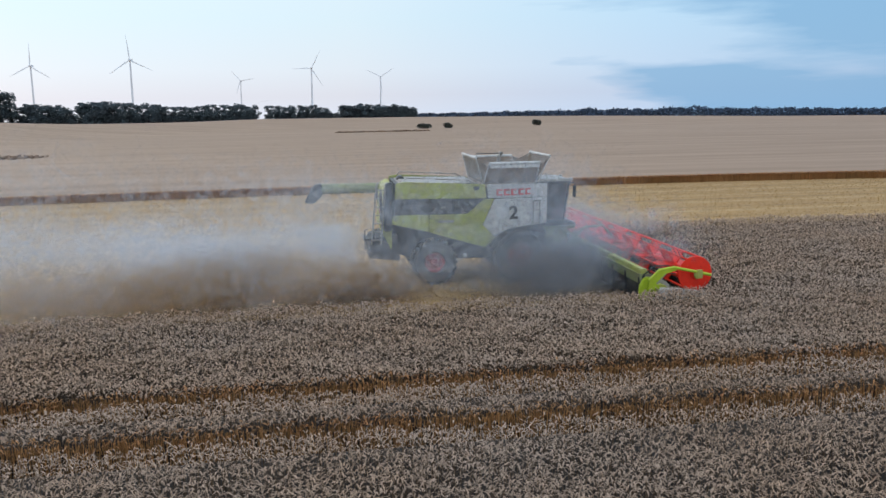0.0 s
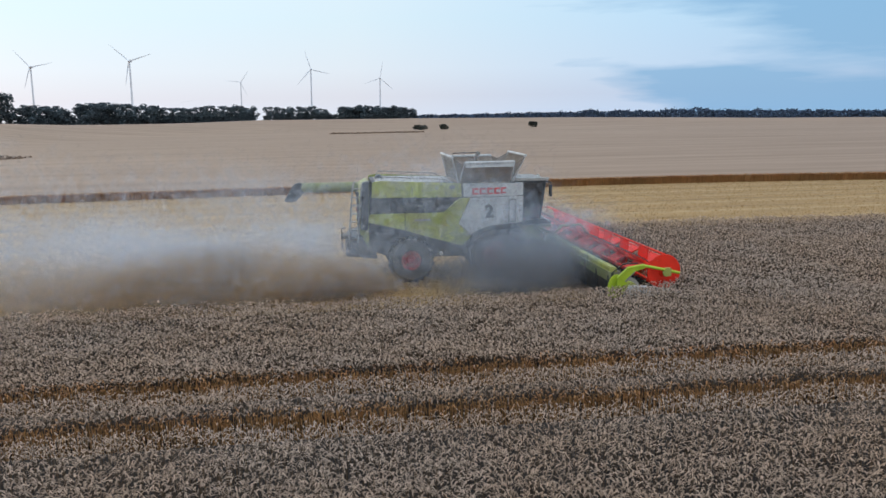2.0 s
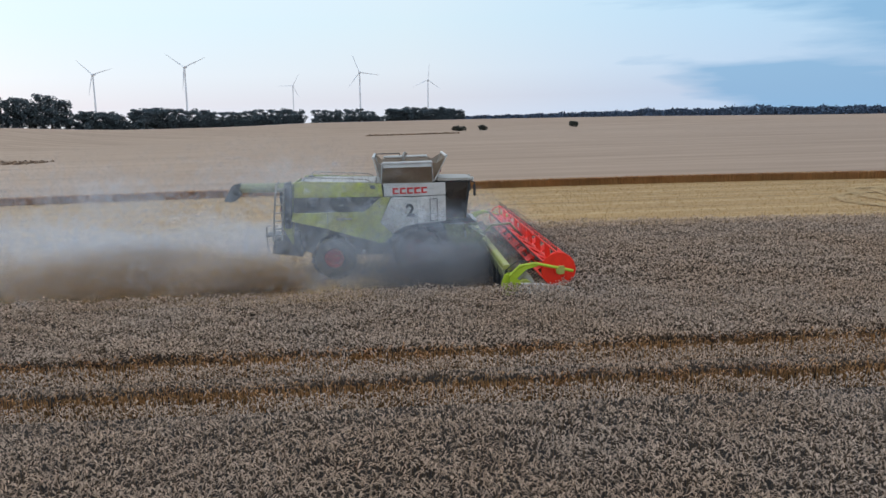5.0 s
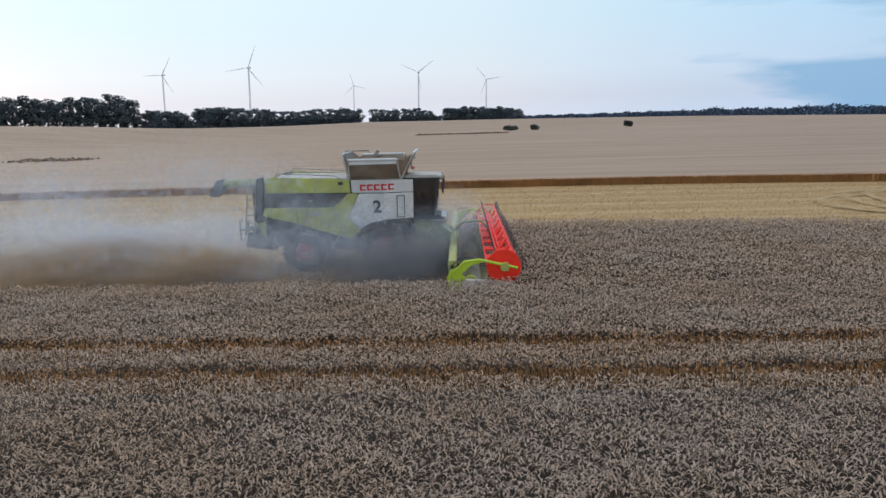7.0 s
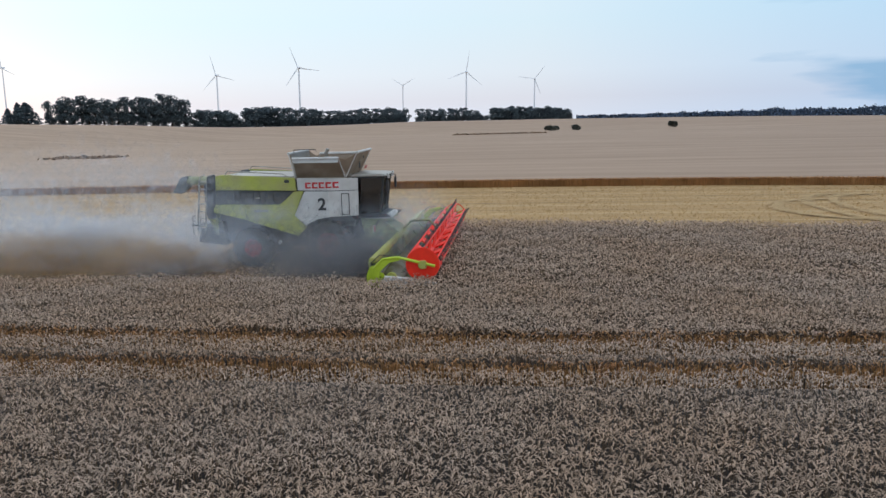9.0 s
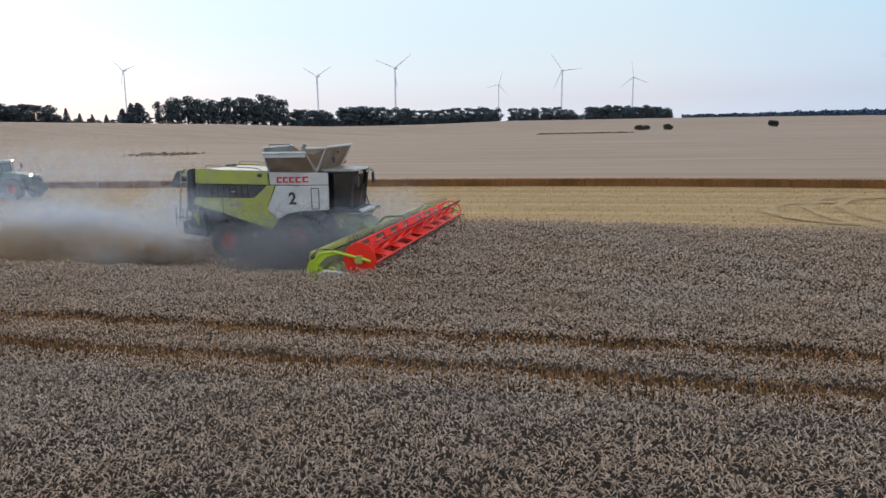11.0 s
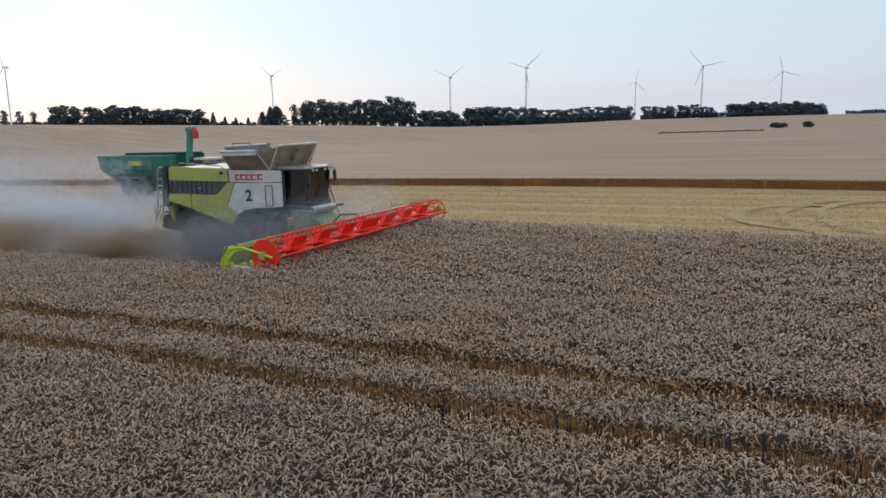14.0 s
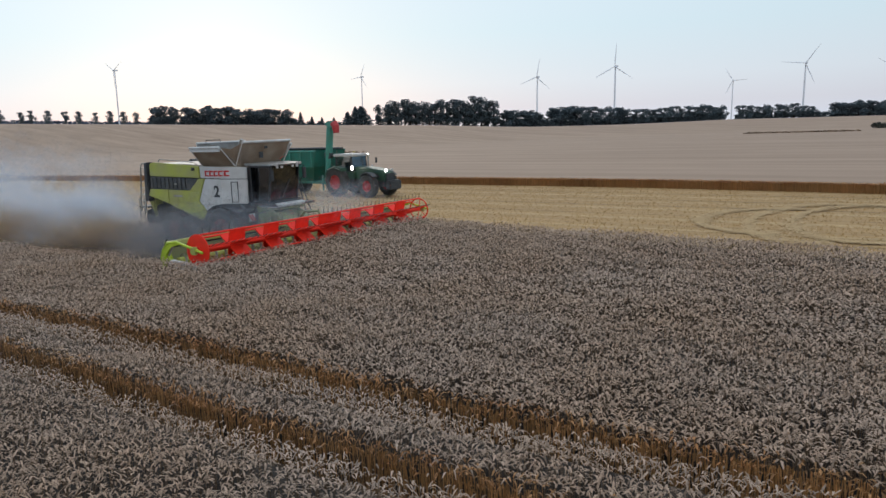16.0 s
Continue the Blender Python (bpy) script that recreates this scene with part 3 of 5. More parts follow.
def stalk_row(rng, x0, x1, y, spread, count, h):
    """Bare stalks along the edge of a stand of wheat, from the soil up."""
    x = rng.uniform(x0, x1, count)
    yy = y + rng.uniform(-spread, spread, count)
    w = 0.006
    hh = h * rng.uniform(0.75, 1.05, count)
    lx, ly = rng.normal(0, 0.05, count), rng.normal(0, 0.04, count)
    zero = np.zeros(count)
    return np.stack([np.stack([x - w, yy, zero], -1), np.stack([x + w, yy, zero], -1), np.stack([x + lx + w, yy + ly, hh], -1), np.stack([x + lx - w, yy + ly, hh], -1)], 1)


def stand(name, label, x0, x1, y0, y1, density, width, seed, edge=0, group=""):
    """A stand of wheat between two lines y0(x) and y1(x): plants, a near-black filling for the shade below the ears,
    and bare stalks with low ears on an open near edge.
    """
    rng = np.random.default_rng(seed)
    lo, hi = (f if callable(f) else (lambda x, v=f: np.zeros(np.shape(x)) + v) for f in (y0, y1))
    V, Q, I = [], [], []

    def put(v, q, i):
        V.append(v), Q.append(q + sum(len(a) for a in V[:-1])), I.append(i)

    # an even stand, each plant a little off its place, thinner here and there
    cell = 1.0 / math.sqrt(density)
    ends = np.linspace(x0, x1, 60)
    gx, gy = np.meshgrid(np.arange(x0, x1, cell), np.arange(lo(ends).min(), hi(ends).max(), cell))
    x = np.clip(gx.ravel() + rng.normal(0, cell * 0.55, gx.size), x0, x1)
    y = gy.ravel() + rng.normal(0, cell * 0.55, gx.size)
    ragged = 0.05 * np.sin(x * 2.3 + seed) + 0.04 * np.sin(x * 6.1)
    keep = (rng.random(len(x)) < 0.84 + 0.16 * np.sin(x * 4.1 + np.sin(y * 3.0)) * np.sin(y * 5.3 + x)) & (y > lo(x) + ragged) & (y < hi(x) + ragged)
    x, y = x[keep], y[keep]
    ripple = 0.045 * np.sin(x * 1.7 + np.sin(y * 2.1) * 1.3) * np.sin(y * 2.3 + x * 0.6) + 0.03 * np.sin(x * 0.45 + 1.0) * np.sin(y * 0.7) + 0.03 * np.sin(x * 5.7 + y * 2.0) * np.sin(y * 6.3 - x * 1.9)
    put(*plants(rng, x, y, ripple, WHEAT_H * 0.93, width, True))
    # filling under the ears, coloured as shade
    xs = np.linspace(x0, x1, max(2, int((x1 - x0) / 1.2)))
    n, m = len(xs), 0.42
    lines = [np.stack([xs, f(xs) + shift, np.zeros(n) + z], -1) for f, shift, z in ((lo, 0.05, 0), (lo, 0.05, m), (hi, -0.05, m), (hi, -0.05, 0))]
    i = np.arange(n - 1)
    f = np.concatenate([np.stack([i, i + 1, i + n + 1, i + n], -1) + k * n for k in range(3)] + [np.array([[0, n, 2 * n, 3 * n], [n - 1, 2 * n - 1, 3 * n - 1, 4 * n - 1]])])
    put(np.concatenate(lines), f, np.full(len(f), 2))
    if edge:
        # lower, redder ears lean out over the open edge, with bare stalks beneath
        k = edge
        ex = rng.uniform(x0, x1, k)
        drop = rng.uniform(0, 1, k) ** 1.3
        v, q, i = plants(rng, ex, lo(ex) + 0.05 - 0.06 * drop + rng.normal(0, 0.03, k), -0.22 * drop, 0.68, width, True)
        put(v, q, np.where(i == 0, 4, 3))
        for shift, part_of in ((0.0, 0.8), (0.05, 0.7)):
            v = stalk_row(rng, x0, x1, 0.0, 0.06, int(edge * part_of), WHEAT_H * 0.8).reshape(-1, 3)
            v[:, 1] += lo(v[:, 0]) + shift
            put(v, np.arange(len(v)).reshape(-1, 4), np.full(len(v) // 4, 3))
    v = np.concatenate(V)
    v[:, 1] += bend(v[:, 0], v[:, 1])
    me = mesh_of_quads(name, v, ["ear", "stalk", "wheat_gap_shade", "edge_stalk", "edge_ear"], np.concatenate(I), np.concatenate(Q))
    return tagged(new(name, me), label, "wheat", group, "stuff")


WHEAT_LABEL = "ripe standing wheat with drooping grey-gold ears"
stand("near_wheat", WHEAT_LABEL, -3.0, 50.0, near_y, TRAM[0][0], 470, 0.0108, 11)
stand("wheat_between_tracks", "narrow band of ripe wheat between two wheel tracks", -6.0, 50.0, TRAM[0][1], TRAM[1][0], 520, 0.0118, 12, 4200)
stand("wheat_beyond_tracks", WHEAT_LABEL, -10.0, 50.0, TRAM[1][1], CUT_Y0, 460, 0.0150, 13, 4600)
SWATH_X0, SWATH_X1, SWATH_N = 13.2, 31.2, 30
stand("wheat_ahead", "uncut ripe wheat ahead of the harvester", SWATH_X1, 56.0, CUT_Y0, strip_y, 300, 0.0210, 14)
SWATH = []
for k in range(SWATH_N):
    step = (SWATH_X1 - SWATH_X0) / SWATH_N
    SWATH.append((SWATH_X0 + (k + 0.5) * step, stand("wheat_slice", "slice of ripe wheat that the header cuts down", SWATH_X0 + k * step, SWATH_X0 + (k + 1) * step, CUT_Y0, strip_y, 260, 0.0210, 100 + k, group="wheat slices before the header")))


def near_field():
    """The same field going on to the sides and behind, as one sheet at the height of the ears."""
    xs = np.array([-900, -400, -150, -60, -30, -10.01, -10, -3.01, *np.linspace(-3, 50, 28), 50.01, 56, 56.01, 80, 150, 400, 900])
    far = np.where(xs < -10.005, 19.9, np.where(xs < -3.005, 11.9, np.where(xs <= 50, near_y(xs), np.where(xs <= 56, 19.9, strip_y(xs)))))
    us = np.array([0.0, 0.004, 0.012, 0.03, 0.08, 0.25, 0.6, 1.0])
    X, U = np.meshgrid(xs, us)
    Y = far[None, :] - U * 700
    v = np.stack([X, Y, np.zeros(X.shape) + 0.64], -1).reshape(-1, 3)
    n, m = len(xs), len(us)
    i = (np.arange(m - 1)[:, None] * n + np.arange(n - 1)[None, :]).ravel()
    me = mesh_of_quads("wheat_field", v, ["wheat_top"], quads=np.stack([i, i + 1, i + n + 1, i + n], -1))
    return tagged(new("wheat_field", me), "wide field of ripe standing wheat around the wheel tracks", "wheat field", kind="stuff")


near_field()


def stubble():
    """Short cut stalks in drill rows on the harvested strip, and the cut face of the wheat behind it."""
    rng = np.random.default_rng(21)
    n = 90000
    y = rng.uniform(19.6, 55.0, n)
    y = np.where(rng.random(n) < 0.6, np.round(y / 0.3) * 0.3 + rng.normal(0, 0.05, n), y)
    x = rng.uniform(-32, 62, n)
    keep = (y > strip_y(x)) | (x < 31)
    x, y = x[keep], y[keep]
    h = rng.uniform(0.03, 0.075, len(x))
    z = land(x, y)
    w, a = 0.012, rng.uniform(0, math.tau, len(x))
    dx, dy = np.cos(a) * w, np.sin(a) * w
    lx, ly = rng.normal(0, 0.06, len(x)), rng.normal(0, 0.05, len(x))
    v = np.stack([np.stack([x - dx, y - dy, z], -1), np.stack([x + dx, y + dy, z], -1), np.stack([x + lx + dx, y + ly + dy, z + h], -1), np.stack([x + lx - dx, y + ly - dy, z + h], -1)], 1)
    tagged(new("stubble", mesh_of_quads("stubble", v, ["stubble"])), "short golden stubble in drill rows", "stubble", kind="stuff")
    n = 36000
    x = rng.uniform(-50, 80, n)
    y = edge_y(x) + np.abs(rng.normal(0, 0.25, n)) - 0.12
    v, q, i = plants(rng, x, y, land(x, y), 0.52, 0.02, False)
    tagged(new("field_edge_wheat", mesh_of_quads("field_edge_wheat", v, ["edge_ear", "edge_stalk"], i, q)), "golden stalks along the cut edge of the far wheat", "wheat", kind="stuff")


stubble()


# ---- combine harvester ----
MID_Y = 26.65


def text_mesh(body, size, depth):
    cu = bpy.data.curves.new("figure", "FONT")
    cu.offset = 0.018
    cu.body, cu.size, cu.extrude, cu.align_x, cu.align_y = body, size, depth, "CENTER", "CENTER"
    tmp = bpy.data.objects.new("figure", cu)
    scene.collection.objects.link(tmp)
    me = bpy.data.meshes.new_from_object(tmp.evaluated_get(bpy.context.evaluated_depsgraph_get()))
    bpy.data.objects.remove(tmp)
    return me


NECK_X, REAR_X = -4.05, -5.0


def shape_body(c):
    """The sides draw in towards the cab, and the tail is drawn up a little."""
    for ob in c.children:
        if "wheel" in ob.name and "arch" not in ob.name:
            ob.location.x += 0.28 if ob.location.x < -6 else 0.0
            continue
        bm = bmesh.new()
        bm.from_mesh(ob.data)
        bm.transform(ob.matrix_basis)
        if ob.name.startswith(("white", "body", "upper", "lower", "wheel_arch")):
            for x in (NECK_X, REAR_X):
                bmesh.ops.bisect_plane(bm, geom=bm.verts[:] + bm.edges[:] + bm.faces[:], plane_co=(x, 0, 0), plane_no=(1, 0, 0))
        for v in bm.verts:
            x, y, z = v.co
            if z > 1.6 and x > NECK_X and abs(y) > 0.6 and z < 3.6:
                v.co.y = y - math.copysign(min((x - NECK_X) * 0.343, 0.36) * min((abs(y) - 0.6) / 0.5, 1), y)
            if x > -2.35 and z > 1.88:
                v.co.x = x - 0.18
            if x < REAR_X:
                v.co.x = x + 0.29 * min((REAR_X - x) / 3.6, 1.0)
        bm.transform(ob.matrix_basis.inverted())
        bm.to_mesh(ob.data)
        bm.free()


def combine_harvester():
    c = thing("combine_harvester", "dusty lime-green and white combine harvester with open grain tank, driving", "combine harvester")
    core = [(-8.7, 2.1), (-8.6, 3.44), (-5.3, 3.3), (-3.22, 3.26), (-3.22, 1.95), (-4.6, 1.75), (-5.3, 1.3), (-7.1, 1.75)]
    part("body", prism(core, -1.48, 1.48), "dark", c)
    part("chassis", prism([(-8.8, 1.1), (-8.8, 2.1), (-7.1, 1.75), (-5.3, 1.3), (-3.1, 1.9), (-2.9, 1.1), (-3.6, 0.7), (-7.9, 0.75)], -0.95, 0.95, 0.03), "dark", c)
    for sgn in (-1, 1):
        y0, y1 = sgn * 1.47, sgn * 1.56
        part("upper_side_panel", prism([(-8.62, 3.5), (-8.3, 3.54), (-5.32, 3.38), (-5.27, 2.9), (-8.66, 2.97)], y0, y1, 0.025), "lime", c, "lime-green upper side panel")
        part("side_grille", prism([(-8.67, 2.94), (-5.42, 2.87), (-5.98, 2.40), (-8.71, 2.45)], y0, sgn * 1.53, 0.015), "grille", c, "dark ventilation band")
        for k in range(9):
            xx = -8.5 + k * 0.28
            part("grille_rib", box((xx, min(y1, sgn * 1.52), 2.47), (xx + 0.02, max(y1, sgn * 1.52), 2.9)), "dark", c)
        part("lower_side_panel", prism([(-8.72, 2.42), (-7.45, 2.41), (-7.45, 1.82), (-8.82, 2.14)], y0, y1, 0.02), "lime", c, "lime-green lower rear panel")
        part("lower_side_panel", prism([(-7.43, 2.41), (-5.98, 2.37), (-5.38, 2.88), (-4.98, 2.88), (-5.45, 1.98), (-4.93, 1.52), (-5.31, 1.2), (-7.14, 1.72), (-7.43, 1.81)], y0, y1, 0.02), "lime", c, "lime-green curved flank panel")
        part("white_top_panel", prism([(-5.24, 3.37), (-3.0, 3.31), (-3.0, 2.86), (-5.22, 2.91)], y0, y1, 0.02), "white", c, "white panel under the grain tank")
        part("white_side_panel", prism([(-4.95, 2.87), (-3.0, 2.84), (-3.02, 1.9), (-4.1, 1.9), (-4.62, 1.76), (-4.9, 1.53), (-5.42, 1.98)], y0, y1, 0.02), "white", c, "white side panel")
        part("model_plate", box((-7.1, min(y1, sgn * 1.572), 2.12), (-6.5, max(y1, sgn * 1.572), 2.2)), "steel", c, "row of small unreadable letters as a bar")
        # plain red blocks in place of the maker's letters
        for k in range(5):
            xx = -4.9 + k * 0.255
            blk = bmesh.new()
            lo_y, hi_y = min(y1, sgn * 1.575), max(y1, sgn * 1.575)
            add_box(blk, (xx, lo_y, 2.98), (xx + 0.07, hi_y, 3.2))
            add_box(blk, (xx + 0.07, lo_y, 3.14), (xx + 0.21, hi_y, 3.2))
            add_box(blk, (xx + 0.07, lo_y, 2.98), (xx + 0.21, hi_y, 3.03))
            part("logo_block", blk, "logo_red", c, "red block of the maker's sign")
        lad = bmesh.new()
        for xx in (-3.58, -3.32):
            add_tube(lad, [(xx, sgn * 1.62, 1.95), (xx, sgn * 1.62, 2.75)], 0.013, 8)
        for zz in (1.97, 2.75):
            add_tube(lad, [(-3.58, sgn * 1.62, zz), (-3.32, sgn * 1.62, zz)], 0.013, 8)
        part("grab_rail", lad, "dark", c, "black tubular grab rail")
        part("wheel_arch", prism([(-5.1, 1.2), (-4.9, 1.62), (-4.5, 1.82), (-4.0, 1.9), (-3.3, 1.9), (-3.1, 1.7), (-3.1, 1.55), (-3.9, 1.75), (-4.5, 1.6), (-4.95, 1.15)], sgn * 0.9, sgn * 1.6), "dark", c)
        front = wheel("front_wheel", 0.88, 0.78, 0.44, c, (-4.1, sgn * 1.35, 0.88))
        back = wheel("rear_wheel", 0.76, 0.56, 0.34, c, (-7.35, sgn * 1.35, 0.76))
        if sgn > 0:
            front.rotation_euler = back.rotation_euler = (0, 0, math.pi)
        WHEELS.append((front, 0.88, sgn))
        WHEELS.append((back, 0.76, sgn))
        part("side_lamp", lathe([(0.02, -0.06), (0.07, -0.05), (0.07, 0.05)], 14), "white", c, "round pale work lamp").location = (-6.1, sgn * 1.5, 0.95)
    me = text_mesh("2", 0.62, 0.008)
    me.materials.append(M["dark"])
    two = new("figure", me)
    two.parent = c
    two["label"] = "dark painted figure two"
    two.matrix_basis = pose(-4.3, -1.572, 2.36, 90, 0, 0)
    # roof, tank and flaps
    part("engine_hood", prism([(-8.5, 3.36), (-8.4, 3.49), (-5.5, 3.41), (-5.4, 3.3)], -1.3, 1.3, 0.05), "steel", c, "pale dusty engine hood")
    part("air_intake", lathe([(0.02, -0.3), (0.16, -0.28), (0.16, 0.28), (0.02, 0.3)], 16), "dark", c).location = (-8.25, 0.6, 3.42)
    part("panel_handle", box((-7.0, -1.585, 2.62), (-6.8, -1.555, 2.68), 0.008), "steel", c)
    part("hood_latch", box((-5.75, -1.6, 3.2), (-5.55, -1.5, 3.32), 0.02), "dark", c)
    part("grain_tank", box((-5.45, -1.25, 3.2), (-3.45, 1.25, 3.4), 0.02), "tank_inner", c, "open grain tank")
    flaps = (((-5.30, -1.3), (-3.45, -1.3), (-3.50, -1.95), (-5.22, -1.95), 4.10, "tank_inner"), ((-5.30, 1.3), (-3.45, 1.3), (-3.50, 1.95), (-5.22, 1.95), 4.10, "tank_inner"),
             ((-3.4, -1.3), (-3.4, 1.3), (-2.95, 1.3), (-2.95, -1.3), 4.26, "tank_inner"), ((-5.34, -1.3), (-5.34, 1.3), (-5.55, 1.3), (-5.55, -1.3), 4.26, "steel"))
    for a, b, d, e, zt, mt in flaps:
        bm = bmesh.new()
        lo = [bm.verts.new((*a, 3.36)), bm.verts.new((*b, 3.36)), bm.verts.new((*d, zt)), bm.verts.new((*e, zt))]
        bm.faces.new(lo)
        bmesh.ops.solidify(bm, geom=bm.faces[:], thickness=0.04)
        fl = part("tank_flap", bm, mt, c, "raised steel grain tank flap")
        lip = bmesh.new()
        add_tube(lip, [Vector((*d, zt)), Vector((*e, zt))], 0.05, 8)
        part("flap_lip", lip, "white", fl, "white rolled lip")
        for lo_c, hi_c in ((a, e), (b, d)):
            part("flap_seam", tube([(*lo_c, 3.37), (*hi_c, zt)], 0.022, 6), "white", fl, "pale worn flap edge")
    part("flap_band", prism([(-5.20, 3.94), (-3.52, 3.94), (-3.50, 4.09), (-5.22, 4.09)], -1.965, -1.93), "white", c, "white band along the tank flap")
    for sx, sy in ((-1, -1), (-1, 1), (1, -1), (1, 1)):
        bm = bmesh.new()
        x0 = -5.32 if sx < 0 else -3.43
        xs, xt = (-5.22, -5.55) if sx < 0 else (-3.50, -2.95)
        vs = [bm.verts.new(p) for p in ((x0, sy * 1.3, 3.37), (xs, sy * 1.94, 4.09), ((xs + xt) / 2 - sx * 0.1, sy * 1.55, 4.02), (xt, sy * 1.3, 4.25))]
        bm.faces.new((vs[0], vs[1], vs[2]))
        bm.faces.new((vs[0], vs[2], vs[3]))
        bmesh.ops.solidify(bm, geom=bm.faces[:], thickness=0.02)
        part("corner_tarpaulin", bm, "tank_inner", c, "folded corner cloth of the tank")
    # marks and fittings of the forward flap
    part("flap_sight_hole", box((-2.975, -0.16, 3.98), (-2.955, 0.02, 4.08), 0.008), "dark", c, "dark sight hole")
    part("warning_sticker", box((-3.115, -0.32, 3.62), (-3.085, -0.12, 3.86), 0.008), "dark", c, "small dark warning sticker")
    for yy in (-1.0, 1.0):
        part("flap_hinge", box((-3.42, yy - 0.12, 3.36), (-3.3, yy + 0.12, 3.44), 0.015), "steel", c)
    part("tank_guard_rail", tube([(-5.5, -0.9, 4.27), (-5.5, -0.9, 4.38), (-4.6, -0.9, 4.38), (-4.6, -0.9, 4.30)], 0.018, 6), "dark", c, "thin rail over the tank")
    for sgn in (-1, 1):
        part("hood_rail", tube([(-8.3, sgn * 1.32, 3.55), (-8.2, sgn * 1.32, 3.66), (-5.9, sgn * 1.32, 3.52), (-5.7, sgn * 1.32, 3.42)], 0.02, 6), "steel", c, "thin pale hood rail")
    part("tank_auger_head", tube([(-4.45, 0, 3.4), (-4.45, 0, 4.22), (-4.36, 0, 4.36)], 0.08, 12), "steel", c)
    # cab
    part("cab_floor", box((-3.2, -1.15, 1.75), (-1.85, 1.15, 1.92), 0.03), "dark", c)
    part("cab_skirt", prism([(-2.9, 1.72), (-2.9, 1.9), (-2.05, 1.9), (-1.86, 1.86), (-1.8, 1.78), (-1.9, 1.7)], -1.12, 1.12, 0.03), "white", c, "pale dusty skirt under the windscreen")
    part("skirt_stripe", prism([(-2.5, 1.62), (-2.5, 1.7), (-1.78, 1.7), (-1.85, 1.62)], -1.0, 1.0), "lime_dusty", c)
    part("plate_arm", tube([(-2.36, -1.1, 1.6), (-2.36, -1.62, 1.5)], 0.02, 6), "dark", c)
    part("cab_roof", prism([(-3.3, 3.34), (-3.25, 3.44), (-1.95, 3.41), (-1.75, 3.36), (-1.8, 3.32)], -1.25, 1.25, 0.03), "steel", c, "grey dusty cab roof")
    part("roof_underside", box((-3.2, -1.18, 3.27), (-1.95, 1.18, 3.335), 0.02), "dark", c)
    for yy in (-1.14, 1.14):
        part("cab_pillar", tube([(-3.15, yy, 1.9), (-3.15, yy, 3.35)], 0.045, 8), "dark", c)
        part("cab_pillar", tube([(-2.1, yy, 1.9), (-1.9, yy, 3.35)], 0.04, 8), "dark", c)
        part("cab_side_window", prism([(-3.12, 1.95), (-2.12, 1.95), (-1.93, 3.32), (-3.12, 3.32)], yy - 0.01, yy + 0.01), "glass", c, "dark tinted side window")
    wind = bmesh.new()
    vs = [wind.verts.new(p) for p in ((-2.05, -1.1, 1.95), (-2.05, 1.1, 1.95), (-1.87, 1.1, 3.32), (-1.87, -1.1, 3.32))]
    wind.faces.new(vs)
    bmesh.ops.solidify(wind, geom=wind.faces[:], thickness=0.02)
    part("windscreen", wind, "glass", c, "dark tinted windscreen")
    part("cab_rear_wall", box((-3.2, -1.1, 1.92), (-3.12, 1.1, 3.3)), "dark", c)
    part("cab_seat", prism([(-2.95, 2.2), (-2.95, 2.95), (-2.82, 2.95), (-2.75, 2.35), (-2.4, 2.35), (-2.4, 2.2)], -0.25, 0.25, 0.03), "dark", c)
    part("steering_column", tube([(-2.2, 0, 1.95), (-2.35, 0, 2.5)], 0.04, 8), "dark", c)
    part("steering_wheel", lathe([(0.17, -0.015), (0.2, 0.0), (0.17, 0.015)], 18, True), "dark", c).matrix_basis = pose(-2.37, 0, 2.52, 70, 0, 90)
    for yy in (-0.9, -0.6, 0.6, 0.9):
        part("roof_lamp", box((-1.82, yy - 0.09, 3.32), (-1.74, yy + 0.09, 3.42), 0.015), "white", c)
    for yy in (-1.4, 1.4):
        part("mirror_arm", tube([(-1.95, yy * 0.72, 3.3), (-1.72, yy * 0.9, 3.25), (-1.72, yy * 0.9, 2.9)], 0.02, 6), "dark", c)
        part("mirror", box((-1.78, yy * 0.9 - 0.09, 2.75), (-1.70, yy * 0.9 + 0.09, 3.18), 0.02), "dark", c)
    for k, xx in enumerate((-3.2, -2.9, -2.55, -2.25)):
        part("ladder_rail", tube([(xx, 1.55, 1.3), (xx, 1.55, 2.6), (xx + 0.1, 1.55, 2.75)], 0.025, 8), "dark", c, "black platform railing")
    for zz in (1.9, 2.3, 2.65):
        part("ladder_bar", tube([(-3.2, 1.55, zz), (-2.2, 1.55, zz)], 0.02, 8), "dark", c)
    part("side_platform", box((-3.1, 1.1, 1.72), (-1.8, 1.65, 1.8), 0.02), "dark", c)
    # warning plate with diagonal stripes
    plate = part("warning_plate", box((-2.38, -1.8, 1.28), (-2.34, -1.5, 1.58), 0.01), "white", c, "red and white striped warning plate")
    for k in range(2):
        part("stripe", box((-2.338, -0.03, -0.15), (-2.334, 0.03, 0.15), 0, Matrix.Translation((0, -1.59 - k * 0.13, 1.43)) @ Matrix.Rotation(radians(35), 4, "X")), "logo_red", plate)
    # feeder house
    part("feeder_house", prism([(-3.3, 1.75), (-2.3, 1.7), (-1.35, 1.05), (-1.35, 0.35), (-2.2, 0.6), (-3.3, 0.9)], -0.85, 0.85, 0.03), "lime_dusty", c, "dusty lime-green feeder house")
    part("front_axle", tube([(-4.1, -1.1, 0.88), (-4.1, 1.1, 0.88)], 0.16, 12), "dark", c)
    part("rear_axle", tube([(-7.35, -1.1, 0.76), (-7.35, 1.1, 0.76)], 0.12, 12), "dark", c)
